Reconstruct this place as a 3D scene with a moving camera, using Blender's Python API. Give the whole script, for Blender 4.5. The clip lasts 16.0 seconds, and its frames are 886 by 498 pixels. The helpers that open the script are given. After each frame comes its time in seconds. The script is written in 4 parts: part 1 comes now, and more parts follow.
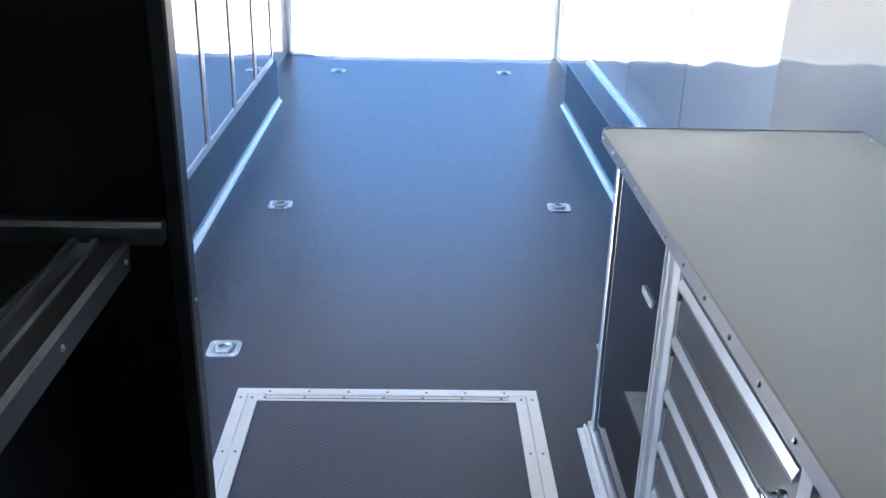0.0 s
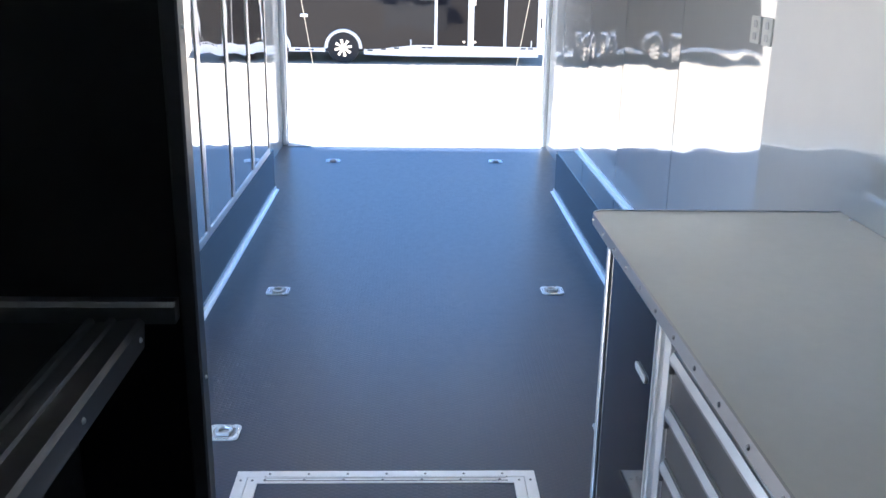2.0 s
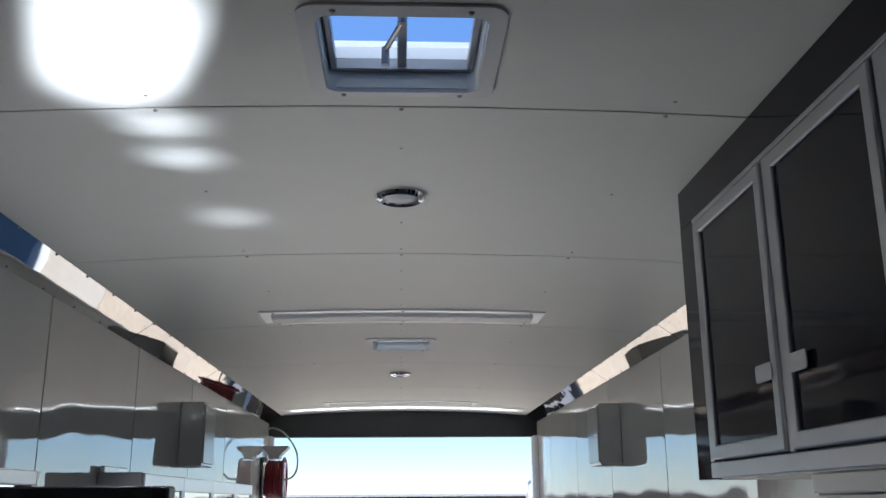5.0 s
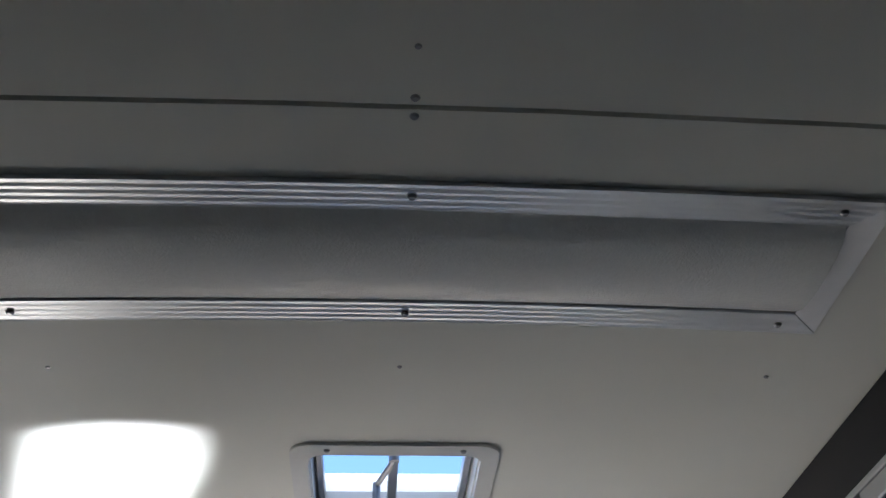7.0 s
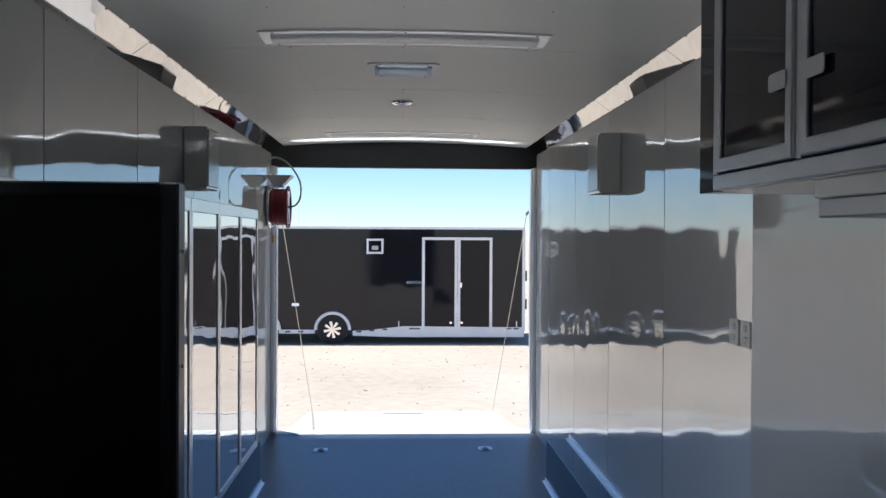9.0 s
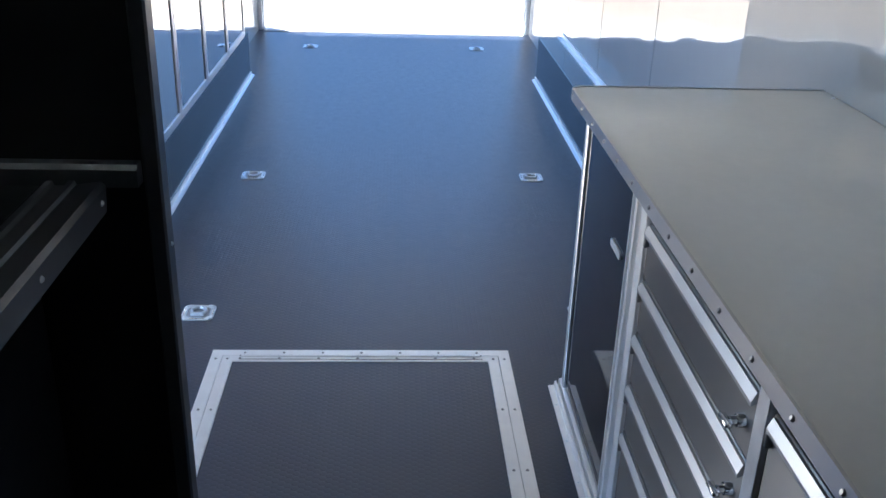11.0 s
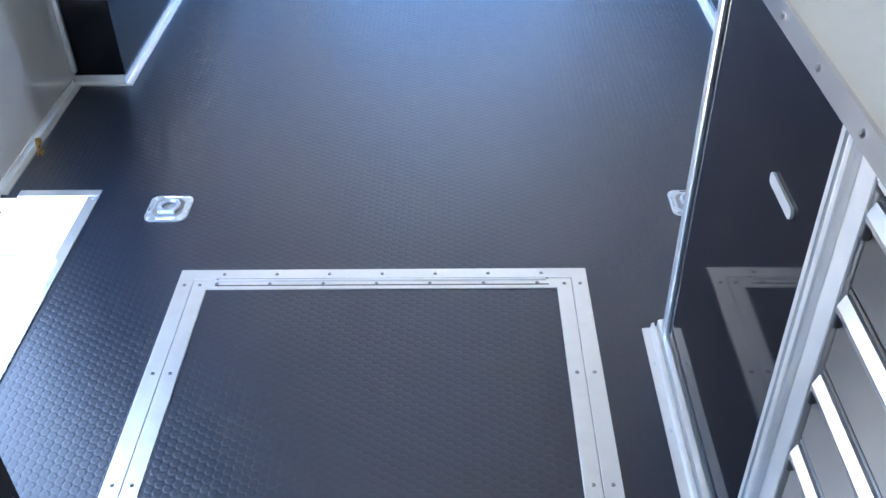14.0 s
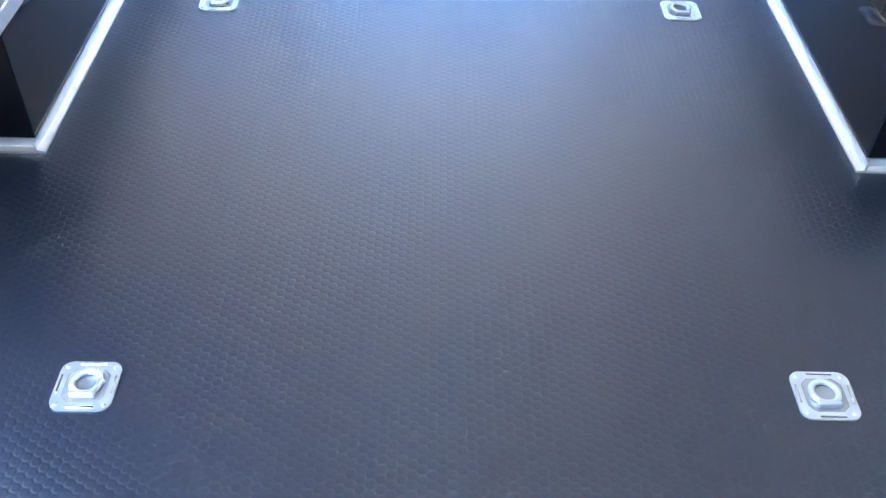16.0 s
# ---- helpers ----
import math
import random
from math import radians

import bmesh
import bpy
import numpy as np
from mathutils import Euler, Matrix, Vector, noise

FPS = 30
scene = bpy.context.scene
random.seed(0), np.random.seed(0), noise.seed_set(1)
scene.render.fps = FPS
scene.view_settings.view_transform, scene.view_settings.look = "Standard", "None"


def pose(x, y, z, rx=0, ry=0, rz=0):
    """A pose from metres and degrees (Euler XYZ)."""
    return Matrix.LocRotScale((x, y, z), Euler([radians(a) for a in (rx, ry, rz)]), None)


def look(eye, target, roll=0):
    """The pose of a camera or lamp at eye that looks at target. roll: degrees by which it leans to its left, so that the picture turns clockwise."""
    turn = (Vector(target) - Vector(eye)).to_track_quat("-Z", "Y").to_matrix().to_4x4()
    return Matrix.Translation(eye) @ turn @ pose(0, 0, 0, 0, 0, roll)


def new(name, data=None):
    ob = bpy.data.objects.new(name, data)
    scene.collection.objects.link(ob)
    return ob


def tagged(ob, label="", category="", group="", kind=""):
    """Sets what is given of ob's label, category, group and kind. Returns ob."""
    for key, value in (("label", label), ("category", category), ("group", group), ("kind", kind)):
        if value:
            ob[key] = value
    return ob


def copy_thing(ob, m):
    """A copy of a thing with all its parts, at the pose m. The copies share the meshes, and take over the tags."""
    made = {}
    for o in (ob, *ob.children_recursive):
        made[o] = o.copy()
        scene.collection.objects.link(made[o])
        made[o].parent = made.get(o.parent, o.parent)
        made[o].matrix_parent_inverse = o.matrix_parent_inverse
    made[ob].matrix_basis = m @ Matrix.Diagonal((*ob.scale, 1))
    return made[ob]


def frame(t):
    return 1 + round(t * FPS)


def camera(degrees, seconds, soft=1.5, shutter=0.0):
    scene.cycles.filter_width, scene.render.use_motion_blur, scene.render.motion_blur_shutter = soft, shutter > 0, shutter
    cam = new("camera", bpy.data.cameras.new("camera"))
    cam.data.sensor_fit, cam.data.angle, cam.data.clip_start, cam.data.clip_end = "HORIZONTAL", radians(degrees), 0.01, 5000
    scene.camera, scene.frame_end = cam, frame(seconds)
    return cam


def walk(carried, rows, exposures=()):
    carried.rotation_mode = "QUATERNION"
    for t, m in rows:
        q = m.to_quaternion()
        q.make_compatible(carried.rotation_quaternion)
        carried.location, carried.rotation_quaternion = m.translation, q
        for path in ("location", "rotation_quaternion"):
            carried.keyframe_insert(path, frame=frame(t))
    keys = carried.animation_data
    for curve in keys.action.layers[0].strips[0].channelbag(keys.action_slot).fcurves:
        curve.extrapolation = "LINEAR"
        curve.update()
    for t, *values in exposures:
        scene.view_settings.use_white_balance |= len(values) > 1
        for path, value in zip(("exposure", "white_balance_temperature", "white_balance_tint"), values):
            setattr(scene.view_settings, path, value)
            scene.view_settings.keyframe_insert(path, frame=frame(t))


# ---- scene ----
cam = camera(51.0, 16.0)
PATH = [
    (0, (-0.007, 0.665, 1.662), (0.045, 2.503, 0.881), 1.4),
    (0.5, (0.002, 0.652, 1.652), (0.055, 2.517, 0.931), 1.2),
    (1, (-0.006, 0.632, 1.648), (0.055, 2.520, 0.988), 1.1),
    (1.5, (-0.011, 0.616, 1.648), (0.051, 2.511, 1.014), 1.0),
    (2, (-0.024, 0.580, 1.673), (0.043, 2.485, 1.069), 0.9),
    (2.5, (-0.020, 0.565, 1.718), (0.047, 2.503, 1.225), 0.5),
    (3, (-0.024, 0.565, 1.759), (0.045, 2.536, 1.428), 0.2),
    (3.5, (-0.030, 0.567, 1.772), (0.041, 2.560, 1.619), 0.2),
    (4, (-0.024, 0.595, 1.798), (0.05, 2.593, 1.842), 0.1),
    (4.5, (-0.016, 0.581, 1.831), (0.062, 2.561, 2.108), 0.0),
    (5, (-0.022, 0.533, 1.841), (0.066, 2.462, 2.366), -0.4),
    (5.2, (-0.022, 0.545, 1.866), (0.068, 2.447, 2.479), -0.4),
    (6, (-0.040, 0.52, 1.875), (0.07, 2.235, 2.895), -1),
    (6.6, (-0.053, 0.50, 1.885), (0.075, 2.015, 3.17), -1.6),
    (7, (-0.060, 0.488, 1.888), (0.078, 2.02, 3.155), -2.0),
    (7.3, (-0.062, 0.484, 1.882), (0.081, 2.103, 3.050), -2.2),
    (7.5, (-0.049, 0.490, 1.876), (0.084, 2.238, 2.838), -2.3),
    (8, (-0.026, 0.519, 1.825), (0.074, 2.438, 2.378), -1.4),
    (8.5, (-0.028, 0.550, 1.809), (0.064, 2.534, 2.048), -0.2),
    (9, (-0.034, 0.565, 1.778), (0.057, 2.563, 1.752), 0.3),
    (9.5, (-0.033, 0.578, 1.756), (0.057, 2.561, 1.515), 0.8),
    (10, (-0.026, 0.600, 1.701), (0.065, 2.55, 1.268), 1.0),
    (10.2, (-0.020, 0.595, 1.676), (0.069, 2.527, 1.166), 1.0),
    (12.3, (0.000, 0.664, 1.526), (0.153, 2.310, 0.405), 3.8),
    (12.5, (0.002, 0.702, 1.508), (0.158, 2.336, 0.367), 3.7),
    (13, (0.056, 0.918, 1.466), (0.141, 2.519, 0.274), 0.9),
    (13.5, (0.084, 1.226, 1.445), (0.103, 2.845, 0.268), 0.0),
    (14, (0.089, 1.566, 1.448), (0.050, 3.150, 0.224), -1.2),
    (14.5, (0.098, 1.921, 1.430), (-0.014, 3.409, 0.093), -2.6),
    (15, (0.025, 2.190, 1.400), (-0.075, 3.642, 0.037), 0.8),
    (15.5, (-0.053, 2.397, 1.405), (-0.117, 3.820, 0.001), 1.1),
    (16, (-0.068, 2.515, 1.416), (-0.029, 3.976, 0.05), 2.3),
]
EXPOSURES = [(0, 2.8, 5350, 10), (0.5, 2.85, 5350, 10), (1, 2.6, 5350, 10), (1.5, 2.55, 5350, 10), (2, 2.45, 5350, 10), (2.5, 2.12, 5350, 10), (3, 1.4, 5350, 10), (3.5, 1, 5350, 10), (4, 0.7, 5350, 10), (4.5, 0.7, 5350, 10), (5, 1.1, 5400, 10), (6.6, 1.8, 5700, 10), (7.5, 2.18, 5750, 10), (8, 1.5, 5550, 10), (8.5, 0.97, 5450, 10), (9, 0.75, 5350, 10), (9.5, 0.88, 5350, 10), (10, 1.05, 5400, 10), (12.3, 3.45, 5450, 10), (12.5, 3.45, 5450, 10), (13.5, 3.42, 5400, 10), (14, 3.3, 5350, 10), (14.5, 3.4, 5300, 10), (15, 3.62, 5300, 10), (16, 4.05, 5250, 10)]
walk(cam, [(t, look(e, g, r)) for t, e, g, r in PATH], EXPOSURES)

# ---- world, sun, exposure ----
SUN = Vector((-0.17, 0.14, 1.0)).normalized()
world = bpy.data.worlds.new("world")
scene.world = world
world.use_nodes = True
wn, wl = world.node_tree.nodes, world.node_tree.links
sky = wn.new("ShaderNodeTexSky")
sky.sky_type = "NISHITA"
sky.sun_disc = False
sky.sun_elevation = math.asin(SUN.z)
sky.sun_rotation = math.atan2(SUN.x, SUN.y)
sky.dust_density = 0.0
sky.ozone_density = 4.5
sky.air_density = 0.9
wl.new(sky.outputs[0], wn["Background"].inputs[0])
wn["Background"].inputs[1].default_value = 0.085
sun = new("sun", bpy.data.lights.new("sun", "SUN"))
sun.data.energy = 4.2
sun.data.angle = radians(0.55)
sun.data.color = (1.0, 0.95, 0.87)
sun.matrix_world = look(SUN * 40, (0, 0, 0))

# added area lamp in the open side doorway, boosting sky and yard daylight
door_light = new("added_door_daylight", bpy.data.lights.new("added_door_daylight", "AREA"))
door_light.data.shape, door_light.data.size, door_light.data.size_y = "RECTANGLE", 1.26, 1.80
door_light.data.energy = 2.8
door_light.data.color = (0.90, 0.96, 1.0)
door_light.matrix_world = look((-1.225, 2.99, 0.97), (0.0, 2.99, 0.97))

# added area lamps mimic sun that step and threshold metal throw at the ceiling
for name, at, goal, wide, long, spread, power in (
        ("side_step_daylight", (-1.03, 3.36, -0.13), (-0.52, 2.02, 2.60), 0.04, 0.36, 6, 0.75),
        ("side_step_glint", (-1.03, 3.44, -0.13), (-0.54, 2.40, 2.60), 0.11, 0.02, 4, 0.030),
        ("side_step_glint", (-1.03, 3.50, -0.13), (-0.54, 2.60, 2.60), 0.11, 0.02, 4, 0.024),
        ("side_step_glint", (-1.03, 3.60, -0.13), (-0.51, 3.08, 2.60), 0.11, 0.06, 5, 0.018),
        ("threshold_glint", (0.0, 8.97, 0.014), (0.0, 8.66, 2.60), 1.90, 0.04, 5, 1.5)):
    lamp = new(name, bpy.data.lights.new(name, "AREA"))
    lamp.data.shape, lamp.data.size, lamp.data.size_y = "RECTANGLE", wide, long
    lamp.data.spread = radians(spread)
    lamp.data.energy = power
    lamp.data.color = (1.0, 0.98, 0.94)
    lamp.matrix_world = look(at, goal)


# ---- materials ----
def mat(name, base, rough=0.5, metal=0.0, ior=1.45, coat=0.0, var=0.06, scale=6.0, bump=0.0, bump_scale=40.0,
        wave=0.0, wave_scale=1.6, stretch=(1, 1, 1), rough_var=0.08, island=0.0, aniso=0.0):
    """A surface with two scales of tone, grain relief and, for sheets, a slow waviness."""
    m = bpy.data.materials.new(name)
    m.use_nodes = True
    n, l = m.node_tree.nodes, m.node_tree.links
    b = n["Principled BSDF"]
    b.inputs["Metallic"].default_value = metal
    b.inputs["IOR"].default_value = ior
    b.inputs["Coat Weight"].default_value = coat
    b.inputs["Coat Roughness"].default_value = 0.04
    b.inputs["Anisotropic"].default_value = aniso
    co = n.new("ShaderNodeTexCoord")
    mp = n.new("ShaderNodeMapping")
    mp.inputs["Scale"].default_value = stretch
    l.new(co.outputs["Object"], mp.inputs[0])
    big = n.new("ShaderNodeTexNoise")
    big.inputs["Scale"].default_value = scale
    big.inputs["Detail"].default_value = 3
    fine = n.new("ShaderNodeTexNoise")
    fine.inputs["Scale"].default_value = scale * 14
    fine.inputs["Detail"].default_value = 4
    for t in (big, fine):
        l.new(mp.outputs[0], t.inputs["Vector"])
    both = n.new("ShaderNodeMath")
    both.operation = "ADD"
    l.new(big.outputs[0], both.inputs[0])
    l.new(fine.outputs[0], both.inputs[1])
    tone = n.new("ShaderNodeMapRange")
    tone.inputs[1].default_value, tone.inputs[2].default_value = 0.6, 1.4
    tone.inputs[3].default_value, tone.inputs[4].default_value = 1 - var, 1 + var
    l.new(both.outputs[0], tone.inputs[0])
    mul = n.new("ShaderNodeMix")
    mul.data_type, mul.blend_type = "RGBA", "MULTIPLY"
    mul.inputs[0].default_value = 1.0
    mul.inputs[6].default_value = (*base, 1)
    l.new(tone.outputs[0], mul.inputs[7])
    l.new(mul.outputs[2], b.inputs["Base Color"])
    rg = n.new("ShaderNodeMapRange")
    rg.inputs[1].default_value, rg.inputs[2].default_value = 0.3, 0.7
    rg.inputs[3].default_value, rg.inputs[4].default_value = rough * (1 - rough_var), rough * (1 + rough_var)
    l.new(fine.outputs[0], rg.inputs[0])
    l.new(rg.outputs[0], b.inputs["Roughness"])
    last = None
    if bump:
        g = n.new("ShaderNodeTexNoise")
        g.inputs["Scale"].default_value = bump_scale
        g.inputs["Detail"].default_value = 3
        l.new(mp.outputs[0], g.inputs["Vector"])
        bp = n.new("ShaderNodeBump")
        bp.inputs["Strength"].default_value = 1.0
        bp.inputs["Distance"].default_value = bump
        l.new(g.outputs[0], bp.inputs["Height"])
        last = bp
    if wave:
        info = n.new("ShaderNodeObjectInfo")
        off = n.new("ShaderNodeVectorMath")
        off.operation = "ADD"
        sc = n.new("ShaderNodeMath")
        sc.operation = "MULTIPLY"
        sc.inputs[1].default_value = 37.0
        l.new(info.outputs["Random"], sc.inputs[0])
        l.new(co.outputs["Object"], off.inputs[0])
        l.new(sc.outputs[0], off.inputs[1])
        w = n.new("ShaderNodeTexNoise")
        w.inputs["Scale"].default_value = wave_scale
        w.inputs["Detail"].default_value = 1.5
        l.new(off.outputs[0], w.inputs["Vector"])
        bp = n.new("ShaderNodeBump")
        bp.inputs["Strength"].default_value = 1.0
        bp.inputs["Distance"].default_value = wave
        l.new(w.outputs[0], bp.inputs["Height"])
        if last:
            l.new(last.outputs[0], bp.inputs["Normal"])
        last = bp
    if last:
        l.new(last.outputs[0], b.inputs["Normal"])
        if coat:
            l.new(last.outputs[0], b.inputs["Coat Normal"])
    return m


def rubber_material():
    """Black rubber sheet with rows of raised coins, 18 by 21 mm apart, every other row shifted by half."""
    m = mat("coin_rubber", (0.010, 0.016, 0.032), rough=0.34, ior=1.79, var=0.16, scale=1.7, rough_var=0.10)
    n, l = m.node_tree.nodes, m.node_tree.links

    def op(kind, a, b=None):
        k = n.new("ShaderNodeMath")
        k.operation = kind
        for i, v in enumerate((a, b)):
            if v is None:
                continue
            if isinstance(v, (int, float)):
                k.inputs[i].default_value = v
            else:
                l.new(v, k.inputs[i])
        return k.outputs[0]

    geo = n.new("ShaderNodeNewGeometry")
    sep = n.new("ShaderNodeSeparateXYZ")
    l.new(geo.outputs["Position"], sep.inputs[0])
    u = op("DIVIDE", sep.outputs[0], 0.018)
    col = op("FLOOR", u)
    fx = op("MULTIPLY", op("SUBTRACT", op("FRACT", u), 0.5), 0.018)
    odd = op("MULTIPLY", op("FLOORED_MODULO", col, 2.0), 0.5)
    v = op("ADD", op("DIVIDE", sep.outputs[1], 0.021), odd)
    fy = op("MULTIPLY", op("SUBTRACT", op("FRACT", v), 0.5), 0.021)
    d = op("SQRT", op("ADD", op("MULTIPLY", fx, fx), op("MULTIPLY", fy, fy)))
    rise = n.new("ShaderNodeMapRange")
    rise.interpolation_type = "SMOOTHSTEP"
    rise.inputs[1].default_value, rise.inputs[2].default_value = 0.0072, 0.0092
    rise.inputs[3].default_value, rise.inputs[4].default_value = 1.0, 0.0
    l.new(d, rise.inputs[0])
    bp = n.new("ShaderNodeBump")
    bp.inputs["Strength"].default_value = 0.75
    bp.inputs["Distance"].default_value = 0.00036
    l.new(rise.outputs[0], bp.inputs["Height"])
    l.new(bp.outputs[0], n["Principled BSDF"].inputs["Normal"])
    return m


def gravel_material():
    m = mat("pale_gravel", (0.50, 0.395, 0.28), rough=0.95, var=0.18, scale=0.35, bump=0.02, bump_scale=14)
    return m


WALL = mat("white_sheet_aluminium", (0.51, 0.51, 0.488), rough=0.03, ior=2.9, var=0.02, scale=0.8, wave=0.012, wave_scale=1.5, rough_var=0.3)
CEIL = mat("white_ceiling_sheet", (0.78, 0.775, 0.715), rough=0.43, ior=1.48, var=0.025, scale=0.7, wave=0.0025, wave_scale=1.3, rough_var=0.10)
PULL = mat("satin_aluminium_pull", (0.52, 0.525, 0.54), rough=0.36, metal=1.0, var=0.015, scale=1.5)
SEAM = mat("dark_joint", (0.03, 0.03, 0.03), rough=0.7)
ALU = mat("brushed_aluminium", (0.91, 0.915, 0.92), rough=0.34, metal=0.78, var=0.05, scale=1.8, rough_var=0.12)
ALU_DARK = mat("dull_aluminium", (0.42, 0.42, 0.43), rough=0.40, metal=1.0, var=0.03, scale=2, rough_var=0.06)
MIRROR = mat("polished_stainless", (0.52, 0.505, 0.48), rough=0.025, metal=1.0, var=0.01, wave=0.0011, wave_scale=3.2)
ZINC = mat("zinc_plated_steel", (0.78, 0.82, 0.86), rough=0.34, metal=0.75, var=0.03, scale=9, rough_var=0.10)
CHROME = mat("chrome", (0.82, 0.82, 0.83), rough=0.06, metal=1.0, var=0.02)
BLACK = mat("black_gloss_panel", (0.008, 0.008, 0.011), rough=0.05, ior=1.32, var=0.1, scale=3, wave=0.002, wave_scale=2.0)
BLACK_SATIN = mat("black_satin_panel", (0.010, 0.010, 0.012), rough=0.30, ior=1.45, var=0.12, scale=3)
DOOR_BLACK = mat("black_polished_door", (0.60, 0.58, 0.56), rough=0.02, metal=0.95, var=0.05, scale=3, wave=0.007, wave_scale=1.9)
DRAWER = mat("black_brushed_metal", (0.28, 0.27, 0.26), rough=0.38, metal=0.95, var=0.035, scale=2, stretch=(1, 0.3, 8), rough_var=0.05, aniso=0.88)
dn, dl = DRAWER.node_tree.nodes, DRAWER.node_tree.links
grain = dn.new("ShaderNodeTangent")
grain.direction_type, grain.axis = "RADIAL", "Z"
dl.new(grain.outputs[0], dn["Principled BSDF"].inputs["Tangent"])
dn["Principled BSDF"].inputs["Anisotropic Rotation"].default_value = 0.25
RUBBER = rubber_material()
LAMINATE = mat("cream_laminate", (0.77, 0.775, 0.745), rough=0.10, ior=1.5, var=0.03, scale=2.5, bump=0.00003, bump_scale=220, wave=0.0006, wave_scale=5.0)
BOX_PAINT = mat("off_white_box_paint", (0.52, 0.51, 0.475), rough=0.22, var=0.04, scale=4)
CREAM = mat("cream_paint", (0.55, 0.55, 0.51), rough=0.32, var=0.03, scale=4)
WHITE_PLASTIC = mat("white_plastic", (0.72, 0.72, 0.71), rough=0.35, var=0.03, scale=8)
DIFFUSER = mat("prismatic_diffuser", (0.78, 0.79, 0.78), rough=0.25, var=0.05, scale=9, bump=0.0008, bump_scale=320)
SILVER = mat("silver_painted_frame", (0.86, 0.87, 0.89), rough=0.32, metal=0.6, var=0.02, scale=2, rough_var=0.08)
LATCH = mat("grey_latch_plate", (0.50, 0.50, 0.51), rough=0.35, metal=0.6, var=0.03, scale=9)
# aluminium in a dark tone, more mottled than ALU_DARK
RAIL = mat("dark_aluminium", (0.18, 0.18, 0.19), rough=0.42, metal=0.9, var=0.12, scale=3)
EDGE = mat("grey_painted_metal", (0.085, 0.085, 0.095), rough=0.35, metal=0.5, var=0.1, scale=5)
SCREW = mat("screw_steel", (0.35, 0.35, 0.36), rough=0.3, metal=1.0, var=0.1)
DARK = mat("dark_metal", (0.03, 0.03, 0.032), rough=0.4, var=0.1)
GRAVEL = gravel_material()
PAINT = mat("black_trailer_paint", (0.012, 0.012, 0.015), rough=0.05, ior=1.4, coat=0.0, var=0.05, wave=0.010, wave_scale=1.2)
SKIRT = mat("white_skirt", (0.88, 0.86, 0.82), rough=0.35, var=0.05, scale=2)
TYRE = mat("tyre_rubber", (0.018, 0.018, 0.019), rough=0.75, var=0.15, scale=12)
RED = mat("red_hose", (0.20, 0.012, 0.02), rough=0.45, var=0.15, scale=12)
HOSE = mat("pale_green_hose", (0.42, 0.50, 0.36), rough=0.45, var=0.08)
CABLE = mat("steel_cable", (0.50, 0.48, 0.44), rough=0.35, metal=0.6, var=0.05)
BRASS = mat("brass", (0.62, 0.42, 0.16), rough=0.28, metal=1.0, var=0.08, scale=20)
YELLOW = mat("yellow_plastic", (0.65, 0.42, 0.05), rough=0.5)
STEP = mat("bright_step_plate", (0.85, 0.86, 0.87), rough=0.42, metal=0.3, var=0.05, scale=8)
RAMP = mat("dusty_ramp_plate", (0.50, 0.43, 0.34), rough=0.8, metal=0.0, var=0.10, scale=1.5, bump=0.001, bump_scale=60)
# aluminium made near-white, so that its colour carries the sun glint
PLATE = mat("glint_white_plate", (0.92, 0.92, 0.91), rough=0.45, metal=0.15, var=0.06, scale=7)
LID = mat("translucent_white_lid", (0.80, 0.82, 0.84), rough=0.35, var=0.03)
ln, ll = LID.node_tree.nodes, LID.node_tree.links
lid_glow, lid_mix = ln.new("ShaderNodeBsdfTranslucent"), ln.new("ShaderNodeMixShader")
lid_glow.inputs[0].default_value = (0.82, 0.85, 0.88, 1)
lid_mix.inputs[0].default_value = 0.6
ll.new(ln["Principled BSDF"].outputs[0], lid_mix.inputs[1])
ll.new(lid_glow.outputs[0], lid_mix.inputs[2])
ll.new(lid_mix.outputs[0], ln["Material Output"].inputs[0])


# ---- building helpers ----
def box(bm, x0, x1, y0, y1, z0, z1, bevel=0.0, segments=1):
    """A box between two corners, its edges bevelled."""
    r = bmesh.ops.create_cube(bm, size=1.0, matrix=Matrix.LocRotScale(
        ((x0 + x1) / 2, (y0 + y1) / 2, (z0 + z1) / 2), None, (abs(x1 - x0), abs(y1 - y0), abs(z1 - z0))))
    if bevel:
        edges = list({e for v in r["verts"] for e in v.link_edges})
        bmesh.ops.bevel(bm, geom=edges, offset=bevel, segments=segments, affect="EDGES", profile=0.5)
    return bm


def rod(bm, a, b, r, r2=None, seg=12):
    a, b = Vector(a), Vector(b)
    m = Matrix.Translation((a + b) / 2) @ (b - a).to_track_quat("Z", "Y").to_matrix().to_4x4()
    bmesh.ops.create_cone(bm, cap_ends=True, segments=seg, radius1=r, radius2=r if r2 is None else r2, depth=(b - a).length, matrix=m)
    return bm


